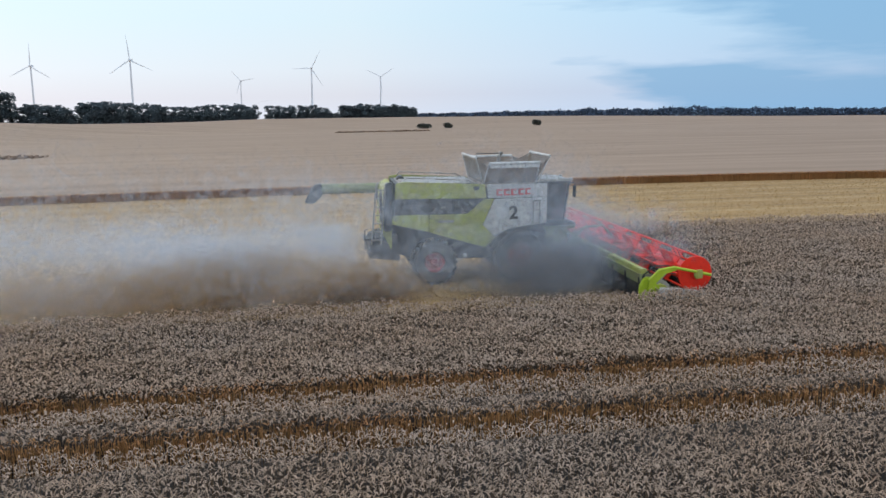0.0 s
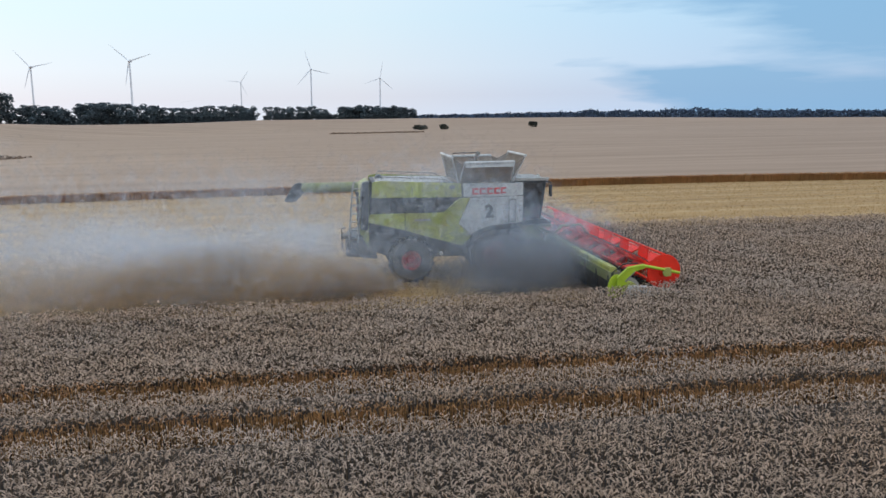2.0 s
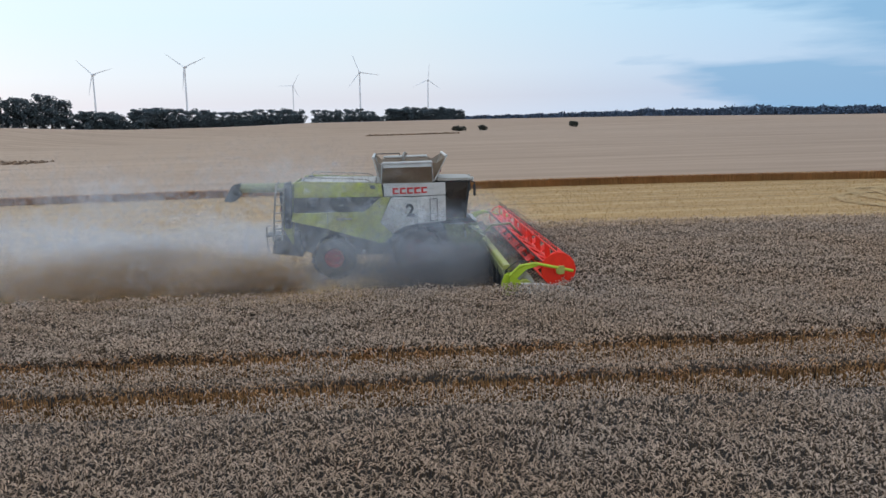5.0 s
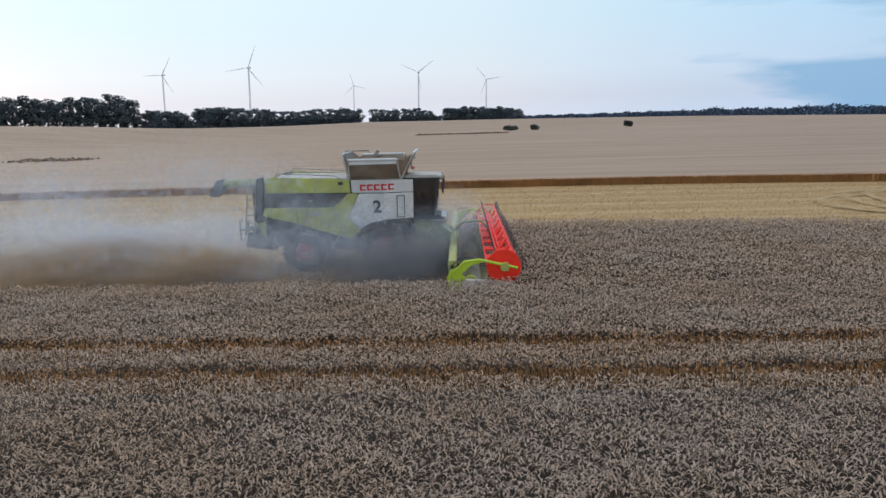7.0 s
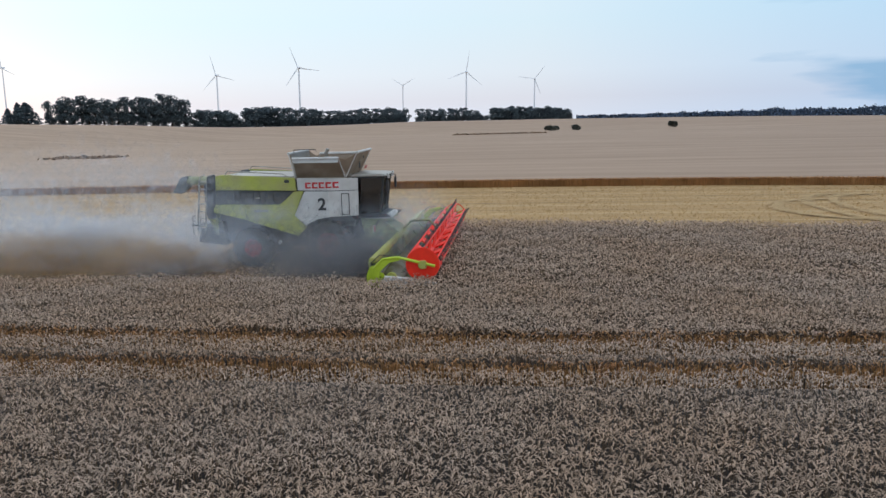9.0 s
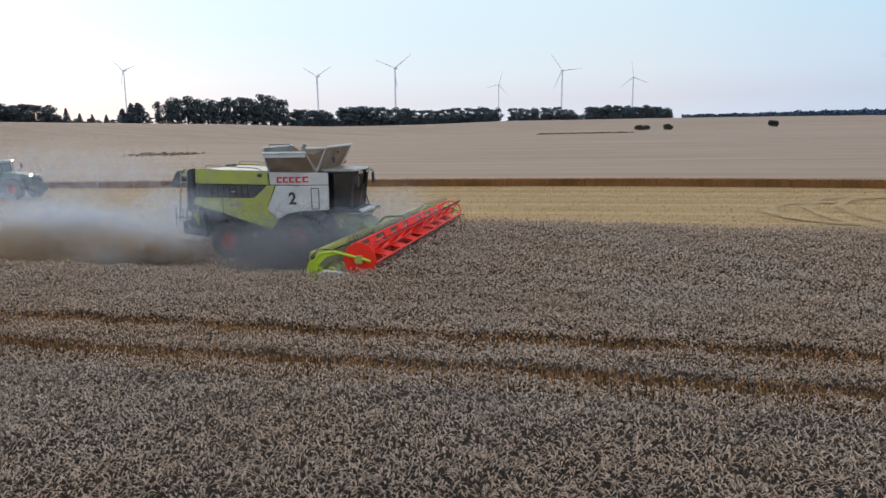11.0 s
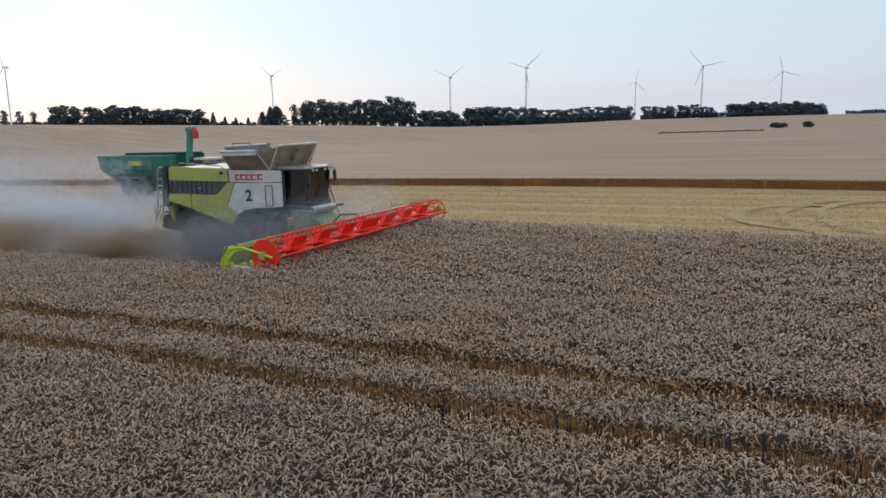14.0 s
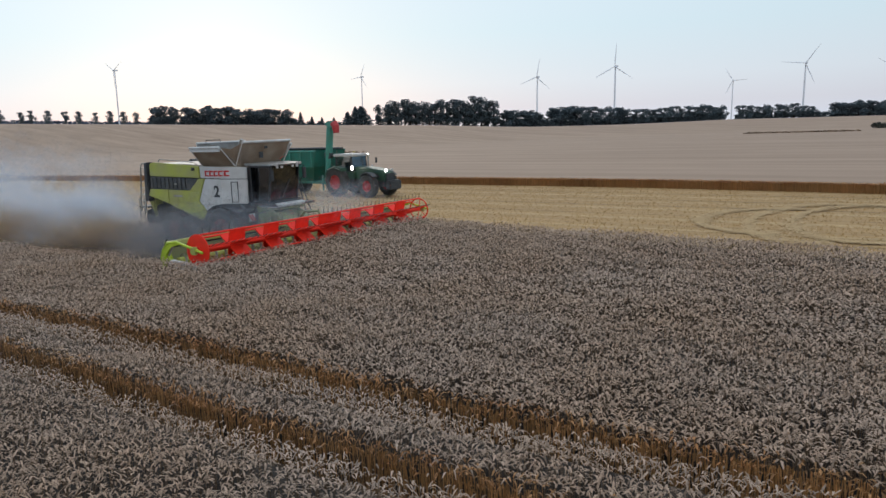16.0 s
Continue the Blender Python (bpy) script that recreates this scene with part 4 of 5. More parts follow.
    # tail
    part("rear_wall", prism([(-8.7, 3.45), (-9.0, 3.3), (-9.15, 1.9), (-8.8, 1.2)], -1.35, 1.35, 0.04), "lime", c, "lime-green rear hood")
    part("straw_chopper", prism([(-8.6, 1.75), (-9.5, 1.45), (-9.6, 0.95), (-8.5, 0.8)], -1.25, 1.25, 0.03), "dark", c)
    part("rear_post", prism([(-8.95, 3.5), (-8.72, 3.55), (-8.8, 1.9), (-9.05, 1.9)], -1.6, -1.3, 0.03), "dark", c, "dark corner post")
    for xx in (-9.06, -9.36):
        part("rear_ladder_rail", tube([(xx - 0.12, -1.52, 1.45), (xx + 0.08, -1.5, 3.36), (xx + 0.12, -1.46, 3.48), (xx + 0.16, -1.25, 3.5)], 0.032, 8), "steel", c, "bright metal ladder rail")
    for k in range(7):
        part("ladder_rung", box((-9.44 + k * 0.03, -1.56, 1.6 + k * 0.28), (-9.12 + k * 0.03, -1.44, 1.63 + k * 0.28), 0.006), "steel", c)
    part("rear_lamp_bar", box((-9.16, -1.42, 2.0), (-9.08, -1.2, 3.2), 0.02), "grille", c, "dark upright lamp bar")
    for k in range(3):
        part("rear_lamp", box((-9.18, -1.4, 2.2 + k * 0.3), (-9.155, -1.24, 2.34 + k * 0.3), 0.01), "rim_red" if k == 1 else "white", c)
    part("rear_platform", box((-9.75, -1.45, 1.6), (-9.05, -0.7, 1.66), 0.01), "dark", c)
    for xx in (-9.7, -9.4):
        part("platform_rail", tube([(xx, -1.42, 1.25), (xx, -1.42, 1.95), (xx + 0.1, -1.42, 1.98)], 0.02, 6), "dark", c)
    # folded unloading tube on the far side
    part("unloading_tube", tube([(-3.9, 1.45, 3.05), (-8.0, 1.55, 3.06), (-11.2, 1.6, 3.08)], 0.19, 16), "lime_dusty", c, "lime-green folded unloading tube")
    part("tube_spout", prism([(-11.1, 3.3), (-11.42, 3.22), (-11.78, 2.6), (-11.4, 2.56), (-11.08, 2.86)], 1.38, 1.82, 0.04), "dark", c, "black rubber spout")
    part("tube_bracket", tube([(-9.0, 1.5, 2.2), (-9.1, 1.55, 2.9)], 0.04, 8), "dark", c)
    part("beacon", lathe([(0.05, -0.05), (0.05, 0.05)], 12), "rim_red", c).matrix_basis = pose(-3.1, 1.1, 3.58, 90, 0, 0)
    part("wiper", tube([(-1.99, -0.2, 2.0), (-1.93, 0.25, 2.75)], 0.015, 6), "dark", c)
    for yy in (-0.55, -0.3, 0.3, 0.55):
        part("front_work_lamp", box((-1.80, yy - 0.06, 3.22), (-1.75, yy + 0.06, 3.31), 0.012), "white", c, "small pale work lamp")
    shape_body(c)
    return c


def header():
    h = thing("cutting_header", "wide lime-green cutting header with a turning red reel", "combine header")
    W = 6.2
    # back wall and its stiffeners use the dark material as painted shade
    part("back_wall", prism([(-1.62, 0.3), (-1.62, 1.12), (-1.54, 1.12), (-1.54, 0.34)], -W, W), "dark", h, "dusty back wall, coloured dark for the shade below the top beam")
    part("back_sheet", prism([(-1.66, 0.86), (-1.70, 1.16), (-1.625, 1.18), (-1.625, 0.84)], -W, W), "lime_dusty", h, "dusty lime-green sheet along the back wall")
    part("trough", prism([(-1.53, 0.42), (-1.53, 1.08), (-1.48, 1.08), (-1.44, 0.46), (-0.9, 0.32), (0.25, 0.24), (0.25, 0.17), (-1.2, 0.2)], -W + 0.01, W - 0.01), "lime_dusty", h, "dull green trough")
    for k in range(13):
        yy = -W + 0.05 + k * (2 * W - 0.16) / 12
        part("wall_stiffener", prism([(-1.7, 0.32), (-1.7, 1.05), (-1.622, 1.12), (-1.622, 0.3)], yy, yy + 0.06), "dark", h)
    part("top_beam", prism([(-1.68, 1.14), (-1.66, 1.30), (-1.46, 1.30), (-1.42, 1.14)], -W, W, 0.025), "lime", h, "dusty lime top beam")
    part("cutter_bar", prism([(0.2, 0.16), (0.42, 0.17), (0.42, 0.2), (0.2, 0.24)], -W, W), "dark", h)
    fl = bmesh.new()
    add_tube(fl, [(-1.0, -W, 0.62), (-1.0, W, 0.62)], 0.2, 14)
    part("intake_auger", fl, "lime", h, "green intake auger")
    flight = bmesh.new()
    prev = None
    for k in range(421):
        y = -W + 0.1 + k * (2 * W - 0.2) / 420
        a = (k / 14) * math.tau * (1 if y < 0 else -1)
        p = Vector((math.cos(a), 0, math.sin(a)))
        cur = (flight.verts.new((-1.0 + p.x * 0.2, y, 0.62 + p.z * 0.2)), flight.verts.new((-1.0 + p.x * 0.32, y, 0.62 + p.z * 0.32)))
        if prev:
            flight.faces.new((prev[0], prev[1], cur[1], cur[0]))
        prev = cur
    part("auger_flight", flight, "steel", h)
    for sgn in (-1, 1):
        y0, y1 = sgn * W, sgn * (W + 0.14)
        part("end_shield", prism([(-1.74, 0.45), (-1.74, 0.8), (-1.62, 1.05), (-1.42, 1.1), (-1.32, 0.95), (-1.28, 0.74), (-0.8, 0.62), (-0.35, 0.52), (-0.3, 0.36), (-1.4, 0.3)], y0, y1, 0.03), "lime_bright", h, "bright lime end shield")
        part("crop_divider", prism([(-1.35, 0.42), (-1.2, 0.76), (-0.5, 0.70), (0.3, 0.58), (0.75, 0.40), (0.5, 0.3)], sgn * (W + 0.02), sgn * (W + 0.24), 0.03), "white" if sgn < 0 else "lime_dusty", h, "pointed crop divider")
        part("reel_arm", tube([(-1.5, sgn * (W + 0.2), 1.0), (-1.2, sgn * (W + 0.22), 1.3), (-0.75, sgn * (W + 0.22), 1.36), (0.05, sgn * (W + 0.2), 1.17), (0.4, sgn * (W + 0.2), 1.08)], 0.045, 10), "lime_bright", h, "bright lime reel arm")
        part("arm_bracket", box((-0.06, sgn * (W + 0.2) - 0.06, 1.0), (0.14, sgn * (W + 0.2) + 0.06, 1.25), 0.02), "lime", h)
        part("arm_cylinder", tube([(-1.4, sgn * (W + 0.15), 0.7), (-0.9, sgn * (W + 0.2), 1.3)], 0.035, 8), "steel", h)
        part("arm_plate", prism([(-1.55, 0.72), (-1.5, 1.02), (-1.12, 1.32), (-0.7, 1.37), (-0.66, 1.27), (-1.02, 1.2), (-1.3, 0.94), (-1.32, 0.7)], sgn * (W + 0.16), sgn * (W + 0.24), 0.015), "lime_bright", h, "curved lime arm plate")
        part("arm_hub", lathe([(0.03, -0.05), (0.1, -0.045), (0.12, 0.0), (0.1, 0.045), (0.03, 0.05)], 16), "lime", h).location = (0.0, sgn * (W + 0.2), 1.1)
        part("shield_opening", prism([(-1.2, 0.5), (-1.05, 0.66), (-0.75, 0.56), (-0.8, 0.44)], sgn * (W + 0.135), sgn * (W + 0.15)), "dark", h)
        part("shield_guard", lathe([(0.1, -0.03), (0.2, -0.03), (0.2, 0.03), (0.1, 0.03)], 18, True), "lime_bright", h).location = (-1.35, sgn * (W + 0.18), 0.72)
        part("hydraulic_hose", tube([(-1.6, sgn * (W + 0.05), 1.15), (-1.3, sgn * (W + 0.15), 1.42), (-0.9, sgn * (W + 0.18), 1.42)], 0.018, 6), "dark", h)
    part("middle_arm", tube([(-1.56, 0, 1.28), (-1.2, 0, 1.62), (-0.5, 0, 1.66), (0.0, 0, 1.12)], 0.05, 8), "lime_dusty", h, "middle reel support arm")
    for yy in (-4.2, -2.1, 2.1, 4.2):
        part("trough_brace", prism([(-1.46, 0.9), (-1.46, 0.98), (-0.95, 0.44), (-1.0, 0.40)], yy - 0.03, yy + 0.03), "lime_dusty", h)
    axle = part("reel", tube([(0, -W + 0.02, 0), (0, W - 0.02, 0)], 0.085, 16), "red", h, "red turning reel")
    axle.location = (0.0, 0, 1.1)
    R = 0.50
    n_b = 6
    tine = None
    disc = lathe([(0.02, -0.035), (0.14, -0.035), (0.16, -0.02), (0.515, -0.02), (0.525, 0.0), (0.515, 0.02), (0.02, 0.02)], 44)
    part("end_disc", disc, "red", axle, "solid red end disc").location = (0, -W - 0.02, 0)
    ring = lathe([(0.45, -0.02), (0.49, -0.02), (0.49, 0.02), (0.45, 0.02)], 40, True)
    part("end_ring", ring, "red", axle, "open red end ring").location = (0, W, 0)
    for k in range(n_b):
        a = k * math.tau / n_b
        part("ring_spoke", tube([(0, W, 0), (0.47 * math.cos(a), W, 0.47 * math.sin(a))], 0.018, 6), "red", axle)
        p = Vector((R * math.cos(a), 0, R * math.sin(a)))
        part("reel_bat", tube([(p.x, -W + 0.04, p.z), (p.x, W - 0.04, p.z)], 0.036, 8), "red", axle, "red reel bat")
        d = Vector((math.cos(a), 0, math.sin(a)))
        for j in range(46):
            y = -W + 0.12 + j * (2 * W - 0.24) / 45
            if tine is None:
                q = part("tine", tube([(0, 0, 0), (0.25, 0, 0)], 0.013, 4, 0.008), "dark", axle, "black spring tine")
                tine = q.data
            else:
                q = new("tine", tine)
                q.parent = axle
            q.matrix_basis = Matrix.Translation(p + Vector((0, y, 0))) @ Matrix.Rotation(-a, 4, "Y")
    plate_xs = (-4.65, -3.1, -1.55, -0.28, 0.28, 1.55, 3.1, 4.65)
    me = None
    for yy in plate_xs:
        for k in range(n_b):
            if me is None:
                sp = part("spider_plate", box((0.07, -0.35, -0.02), (0.53, 0.35, 0.02), 0.01), "red", axle, "red plate between reel tube and bat")
                me = sp.data
            else:
                sp = new("spider_plate", me)
                sp.parent = axle
            sp.matrix_basis = Matrix.Translation((0, yy, 0)) @ Matrix.Rotation(-k * math.tau / n_b, 4, "Y")
    return h, axle


WHEELS = []
combine = combine_harvester()
head, reel = header()


# ---- tractor and grain cart ----
def tractor():
    t = thing("tractor", "dark green tractor with red rims and bright work lamps", "tractor")
    for sgn in (-1, 1):
        for nm, r, w, rim, x in (("rear_wheel", 0.98, 0.62, 0.5, 0.0), ("front_wheel", 0.76, 0.52, 0.38, 3.05)):
            wh = wheel(nm, r, w, rim, t, (x, sgn * 0.98, r))
            if sgn > 0:
                wh.rotation_euler = (0, 0, math.pi)
            TRACTOR_WHEELS.append((wh, r, sgn))
        part("rear_fender", prism([(-0.95, 1.35), (-0.75, 1.85), (0.0, 2.1), (0.7, 1.95), (0.75, 1.75), (0.0, 1.98), (-0.65, 1.75), (-0.85, 1.3)], sgn * 0.62, sgn * 1.3), "tractor_green", t)
        part("front_fender", prism([(2.4, 1.45), (2.75, 1.66), (3.3, 1.66), (3.7, 1.4), (3.65, 1.36), (3.25, 1.6), (2.8, 1.6), (2.45, 1.4)], sgn * 0.72, sgn * 1.22), "dark", t)
        part("headlamp", box((4.02, sgn * 0.3 - 0.12, 1.72), (4.12, sgn * 0.3 + 0.12, 1.86), 0.02), "lamp" if sgn < 0 else "white", t, "lit headlamp" if sgn < 0 else "unlit headlamp")
        part("work_lamp", box((1.54, sgn * 0.62 - 0.07, 2.80), (1.6, sgn * 0.62 + 0.07, 2.88), 0.02), "lamp" if sgn > 0 else "white", t, "lit roof work lamp" if sgn > 0 else "unlit roof work lamp")
        part("step_lamp", box((1.5, sgn * 1.0 - 0.08, 1.85), (1.58, sgn * 1.0 + 0.08, 2.08), 0.02), "lamp" if sgn < 0 else "white", t, "lit side work lamp" if sgn < 0 else "unlit side work lamp")
        part("hood_vent", prism([(2.2, 1.35), (2.25, 1.7), (3.5, 1.55), (3.7, 1.3)], sgn * 0.495, sgn * 0.515, 0.005), "dark", t, "dark mesh vent in the hood side")
        part("entry_step", box((0.75, sgn * 0.95 - 0.16, 0.55), (1.25, sgn * 0.95 + 0.16, 0.6), 0.01), "dark", t)
        part("fender_trim", prism([(-0.6, 1.82), (0.0, 2.02), (0.62, 1.86), (0.62, 1.9), (0.0, 2.06), (-0.62, 1.87)], sgn * 1.3, sgn * 1.33), "steel", t)
        part("cab_pillar", tube([(-0.3, sgn * 0.78, 1.7), (-0.25, sgn * 0.74, 2.75)], 0.045, 8), "dark", t)
        part("cab_pillar", tube([(1.35, sgn * 0.72, 1.6), (1.2, sgn * 0.7, 2.75)], 0.04, 8), "dark", t)
        part("cab_side_window", prism([(-0.25, 1.75), (1.3, 1.65), (1.18, 2.72), (-0.22, 2.72)], sgn * 0.74, sgn * 0.755), "clear_glass", t, "cab side window")
        part("mirror", box((1.7, sgn * 1.25 - 0.1, 2.2), (1.75, sgn * 1.25 + 0.1, 2.6), 0.02), "dark", t)
    part("hood", prism([(1.3, 1.2), (1.3, 2.02), (2.6, 1.98), (3.9, 1.78), (4.15, 1.55), (4.15, 1.05), (2.0, 1.0)], -0.5, 0.5, 0.07), "tractor_green", t, "dark green sloping hood")
    part("grille", box((4.1, -0.4, 1.05), (4.2, 0.4, 1.6), 0.03), "dark", t)
    part("chassis", box((-0.5, -0.45, 0.65), (4.0, 0.45, 1.25), 0.05), "dark", t)
    part("front_weight", box((4.2, -0.6, 0.5), (4.68, 0.6, 1.12), 0.08), "dark", t, "dark front weight block")
    part("cab_floor", box((-0.5, -0.75, 1.2), (1.4, 0.75, 1.7), 0.05), "tractor_green", t)
    part("cab_roof", box((-0.5, -0.85, 2.74), (1.55, 0.85, 2.92), 0.06), "white", t, "white cab roof")
    part("windscreen", prism([(1.3, 1.65), (1.33, 1.65), (1.22, 2.72), (1.19, 2.72)], -0.7, 0.7), "clear_glass", t, "windscreen")
    part("seat", prism([(0.1, 1.7), (0.05, 2.3), (0.2, 2.3), (0.25, 1.9), (0.6, 1.9), (0.6, 1.7)], -0.25, 0.25, 0.03), "dark", t)
    part("exhaust", tube([(1.55, 0.62, 1.5), (1.55, 0.62, 2.85)], 0.06, 10), "steel", t)
    part("axle", tube([(0, -0.8, 0.98), (0, 0.8, 0.98)], 0.15, 10), "dark", t)
    part("axle", tube([(3.05, -0.8, 0.76), (3.05, 0.8, 0.76)], 0.12, 10), "dark", t)
    part("beacon", lathe([(0.05, -0.07), (0.05, 0.07)], 10), "cart_yellow", t).matrix_basis = pose(0.2, 0.6, 3.0, 90, 0, 0)
    return t


def grain_cart():
    g = thing("grain_cart", "green grain cart with raised unloading auger, towed by the tractor", "grain cart")
    bm = bmesh.new()
    a = [bm.verts.new(p) for p in ((-9.6, -0.5, 0.95), (-3.0, -0.5, 0.95), (-3.0, 0.5, 0.95), (-9.6, 0.5, 0.95))]
    b = [bm.verts.new(p) for p in ((-10.5, -1.4, 2.05), (-1.9, -1.4, 2.05), (-1.9, 1.4, 2.05), (-10.5, 1.4, 2.05))]
    d = [bm.verts.new(p) for p in ((-10.7, -1.45, 3.15), (-1.6, -1.45, 3.15), (-1.6, 1.45, 3.15), (-10.7, 1.45, 3.15))]
    bm.faces.new(a[::-1])
    for lo, hi in ((a, b), (b, d)):
        for k in range(4):
            bm.faces.new((lo[k], lo[(k + 1) % 4], hi[(k + 1) % 4], hi[k]))
    bmesh.ops.solidify(bm, geom=bm.faces[:], thickness=0.05)
    part("hopper", bm, "cart_green", g, "green sheet-steel hopper")
    for sgn in (-1, 1):
        part("rim_rail", tube([(-10.7, sgn * 1.45, 3.15), (-1.6, sgn * 1.45, 3.15)], 0.06, 8), "cart_green", g)
        for k in range(8):
            xx = -10.2 + k * 1.15
            part("side_rib", prism([(xx, 2.05), (xx + 0.1, 2.05), (xx + 0.1, 3.1), (xx, 3.1)], sgn * 1.42, sgn * 1.5), "cart_green", g)
        part("maker_sign", prism([(-7.0, 2.4), (-5.4, 2.4), (-5.4, 2.75), (-7.0, 2.75)], sgn * 1.46, sgn * 1.475), "cart_yellow", g, "yellow sign with unreadable letters as a plain block")
        part("mudguard", prism([(-8.6, 1.35), (-8.4, 1.55), (-5.2, 1.55), (-5.0, 1.35)], sgn * 0.75, sgn * 1.4, 0.02), "dark", g)
        for x in (-7.7, -5.9):
            wh = wheel("cart_wheel", 0.72, 0.55, 0.36, g, (x, sgn * 1.05, 0.72), "dark")
            if sgn > 0:
                wh.rotation_euler = (0, 0, math.pi)
            TRACTOR_WHEELS.append((wh, 0.72, sgn))
    part("tarpaulin_roll", tube([(-10.6, 1.3, 3.25), (-1.7, 1.3, 3.25)], 0.09, 8), "dark", g)
    part("frame", box((-9.8, -0.45, 0.75), (-1.6, 0.45, 0.95), 0.03), "cart_green", g)
    part("drawbar", tube([(-1.7, 0, 0.8), (-0.9, 0, 0.65)], 0.1, 8), "cart_green", g)
    part("auger_lower", tube([(-1.15, -0.85, 0.75), (-0.75, -0.95, 2.9)], 0.22, 14), "cart_green", g, "green lower auger tube")
    part("auger_upper", tube([(-0.75, -0.95, 2.85), (-0.3, -1.05, 5.05)], 0.25, 14), "cart_green", g, "green raised auger tube")
    part("auger_joint", lathe([(0.1, -0.16), (0.3, -0.16), (0.3, 0.16), (0.1, 0.16)], 16), "dark", g).location = (-0.75, -0.95, 2.88)
    part("auger_cap", prism([(-0.6, 4.9), (-0.55, 5.2), (0.0, 5.25), (0.3, 5.0), (0.1, 4.75)], -1.3, -0.8, 0.05), "cart_green", g)
    part("auger_spout", tube([(0.12, -1.1, 5.05), (0.32, -1.15, 4.85), (0.36, -1.15, 4.4)], 0.27, 12, 0.22), "rim_red", g, "red rubber spout")
    part("jack_stand", tube([(-1.9, -0.6, 0.3), (-1.9, -0.6, 1.4)], 0.07, 8), "cart_green", g)
    part("front_ladder", tube([(-1.65, 0.6, 0.9), (-1.6, 0.6, 3.1)], 0.03, 6), "steel", g)
    return g


TRACTOR_WHEELS = []
farm_tractor = tractor()
cart = grain_cart()


# ---- trees, bushes, distant wood ----
def leaf_cloud(rng, n, spots, size):
    """Small leaf faces round the given clump centres (x, y, z, rx, ry, rz)."""
    spots = np.array(spots, dtype=float)
    k = rng.integers(0, len(spots), n)
    d = rng.normal(0, 1, (n, 3))
    d /= np.linalg.norm(d, axis=1)[:, None]
    p = spots[k, :3] + d * spots[k, 3:] * (rng.uniform(0.55, 1.05, n) ** 0.5)[:, None]
    a, b = rng.normal(0, 1, (n, 3)), rng.normal(0, 1, (n, 3))
    a /= np.linalg.norm(a, axis=1)[:, None]
    b -= a * (a * b).sum(1)[:, None]
    b /= np.linalg.norm(b, axis=1)[:, None]
    s = (size * rng.uniform(0.6, 1.4, n))[:, None]
    return np.stack([p - a * s, p + b * s * 0.7, p + a * s, p - b * s * 0.7], 1)


def make_tree(kind, label, seed, leaf="leaf"):
    """A tree ten metres high, to be scaled."""
    rng = np.random.default_rng(seed)
    t = thing("tree", label, "tree", "trees along the field")
    spots, limbs = [], bmesh.new()
    if kind == "fir":
        part("trunk", tube([(0, 0, -0.6), (0, 0, 9.3)], 0.2, 7, 0.04), "bark", t)
        for k in range(26):
            z = 1.0 + 8.4 * k / 25
            r = 2.3 * (1 - k / 27) + 0.15
            a = k * 2.4
            spots.append((0.6 * r * math.cos(a), 0.6 * r * math.sin(a), z, r * 0.6, r * 0.6, 0.5))
        n = 900
    elif kind == "poplar":
        part("trunk", tube([(0, 0, -0.6), (0.1, 0, 4), (0, 0.1, 9)], 0.28, 7, 0.05), "bark", t)
        for k in range(46):
            z = rng.uniform(2.0, 9.6)
            r = 2.1 * math.sin(min((z - 0.8) / 9.6, 1) * math.pi) ** 0.55
            a = rng.uniform(0, math.tau)
            q = rng.uniform(0.2, 0.95) * r
            spots.append((q * math.cos(a), q * math.sin(a), z, 0.6, 0.6, 0.9))
            if k % 3 == 0:
                add_tube(limbs, [(0, 0, max(z - 2.2, 1)), (q * math.cos(a), q * math.sin(a), z)], 0.07, 5, 0.02)
        n = 900
    else:
        part("trunk", tube([(0, 0, -0.6), (0.15, 0.1, 2), (0.1, 0, 5)], 0.35, 7, 0.12), "bark", t)
        low = 0.4 if kind == "dense" else 1.6
        for k in range(44):
            z = rng.uniform(low, 9.3)
            u = (z - low) / (10 - low)
            r = 3.4 * math.sqrt(max(1 - (2 * u - 0.85) ** 2 / 1.35, 0.03)) if kind == "round" else 3.2 * (1 - u ** 3) ** 0.5
            a = rng.uniform(0, math.tau)
            q = rng.uniform(0.15, 0.95) * r
            s = rng.uniform(0.7, 1.25)
            spots.append((q * math.cos(a), q * math.sin(a), z, s * 1.1, s * 1.1, s * 0.85))
            if k % 4 == 0:
                add_tube(limbs, [(0.1, 0, max(z - 2.5, 1.0)), (q * math.cos(a), q * math.sin(a), z)], 0.09, 5, 0.02)
        n = 1300 if kind == "dense" else 1000
    if len(limbs.verts):
        part("limbs", limbs, "bark", t)
    else:
        limbs.free()
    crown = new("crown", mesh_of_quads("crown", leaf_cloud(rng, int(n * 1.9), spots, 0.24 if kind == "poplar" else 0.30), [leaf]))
    crown.parent = t
    return t


ROW_X, ROW_Y, ROW_DX, ROW_DY = -52.0, 465.0, 0.645, 0.764


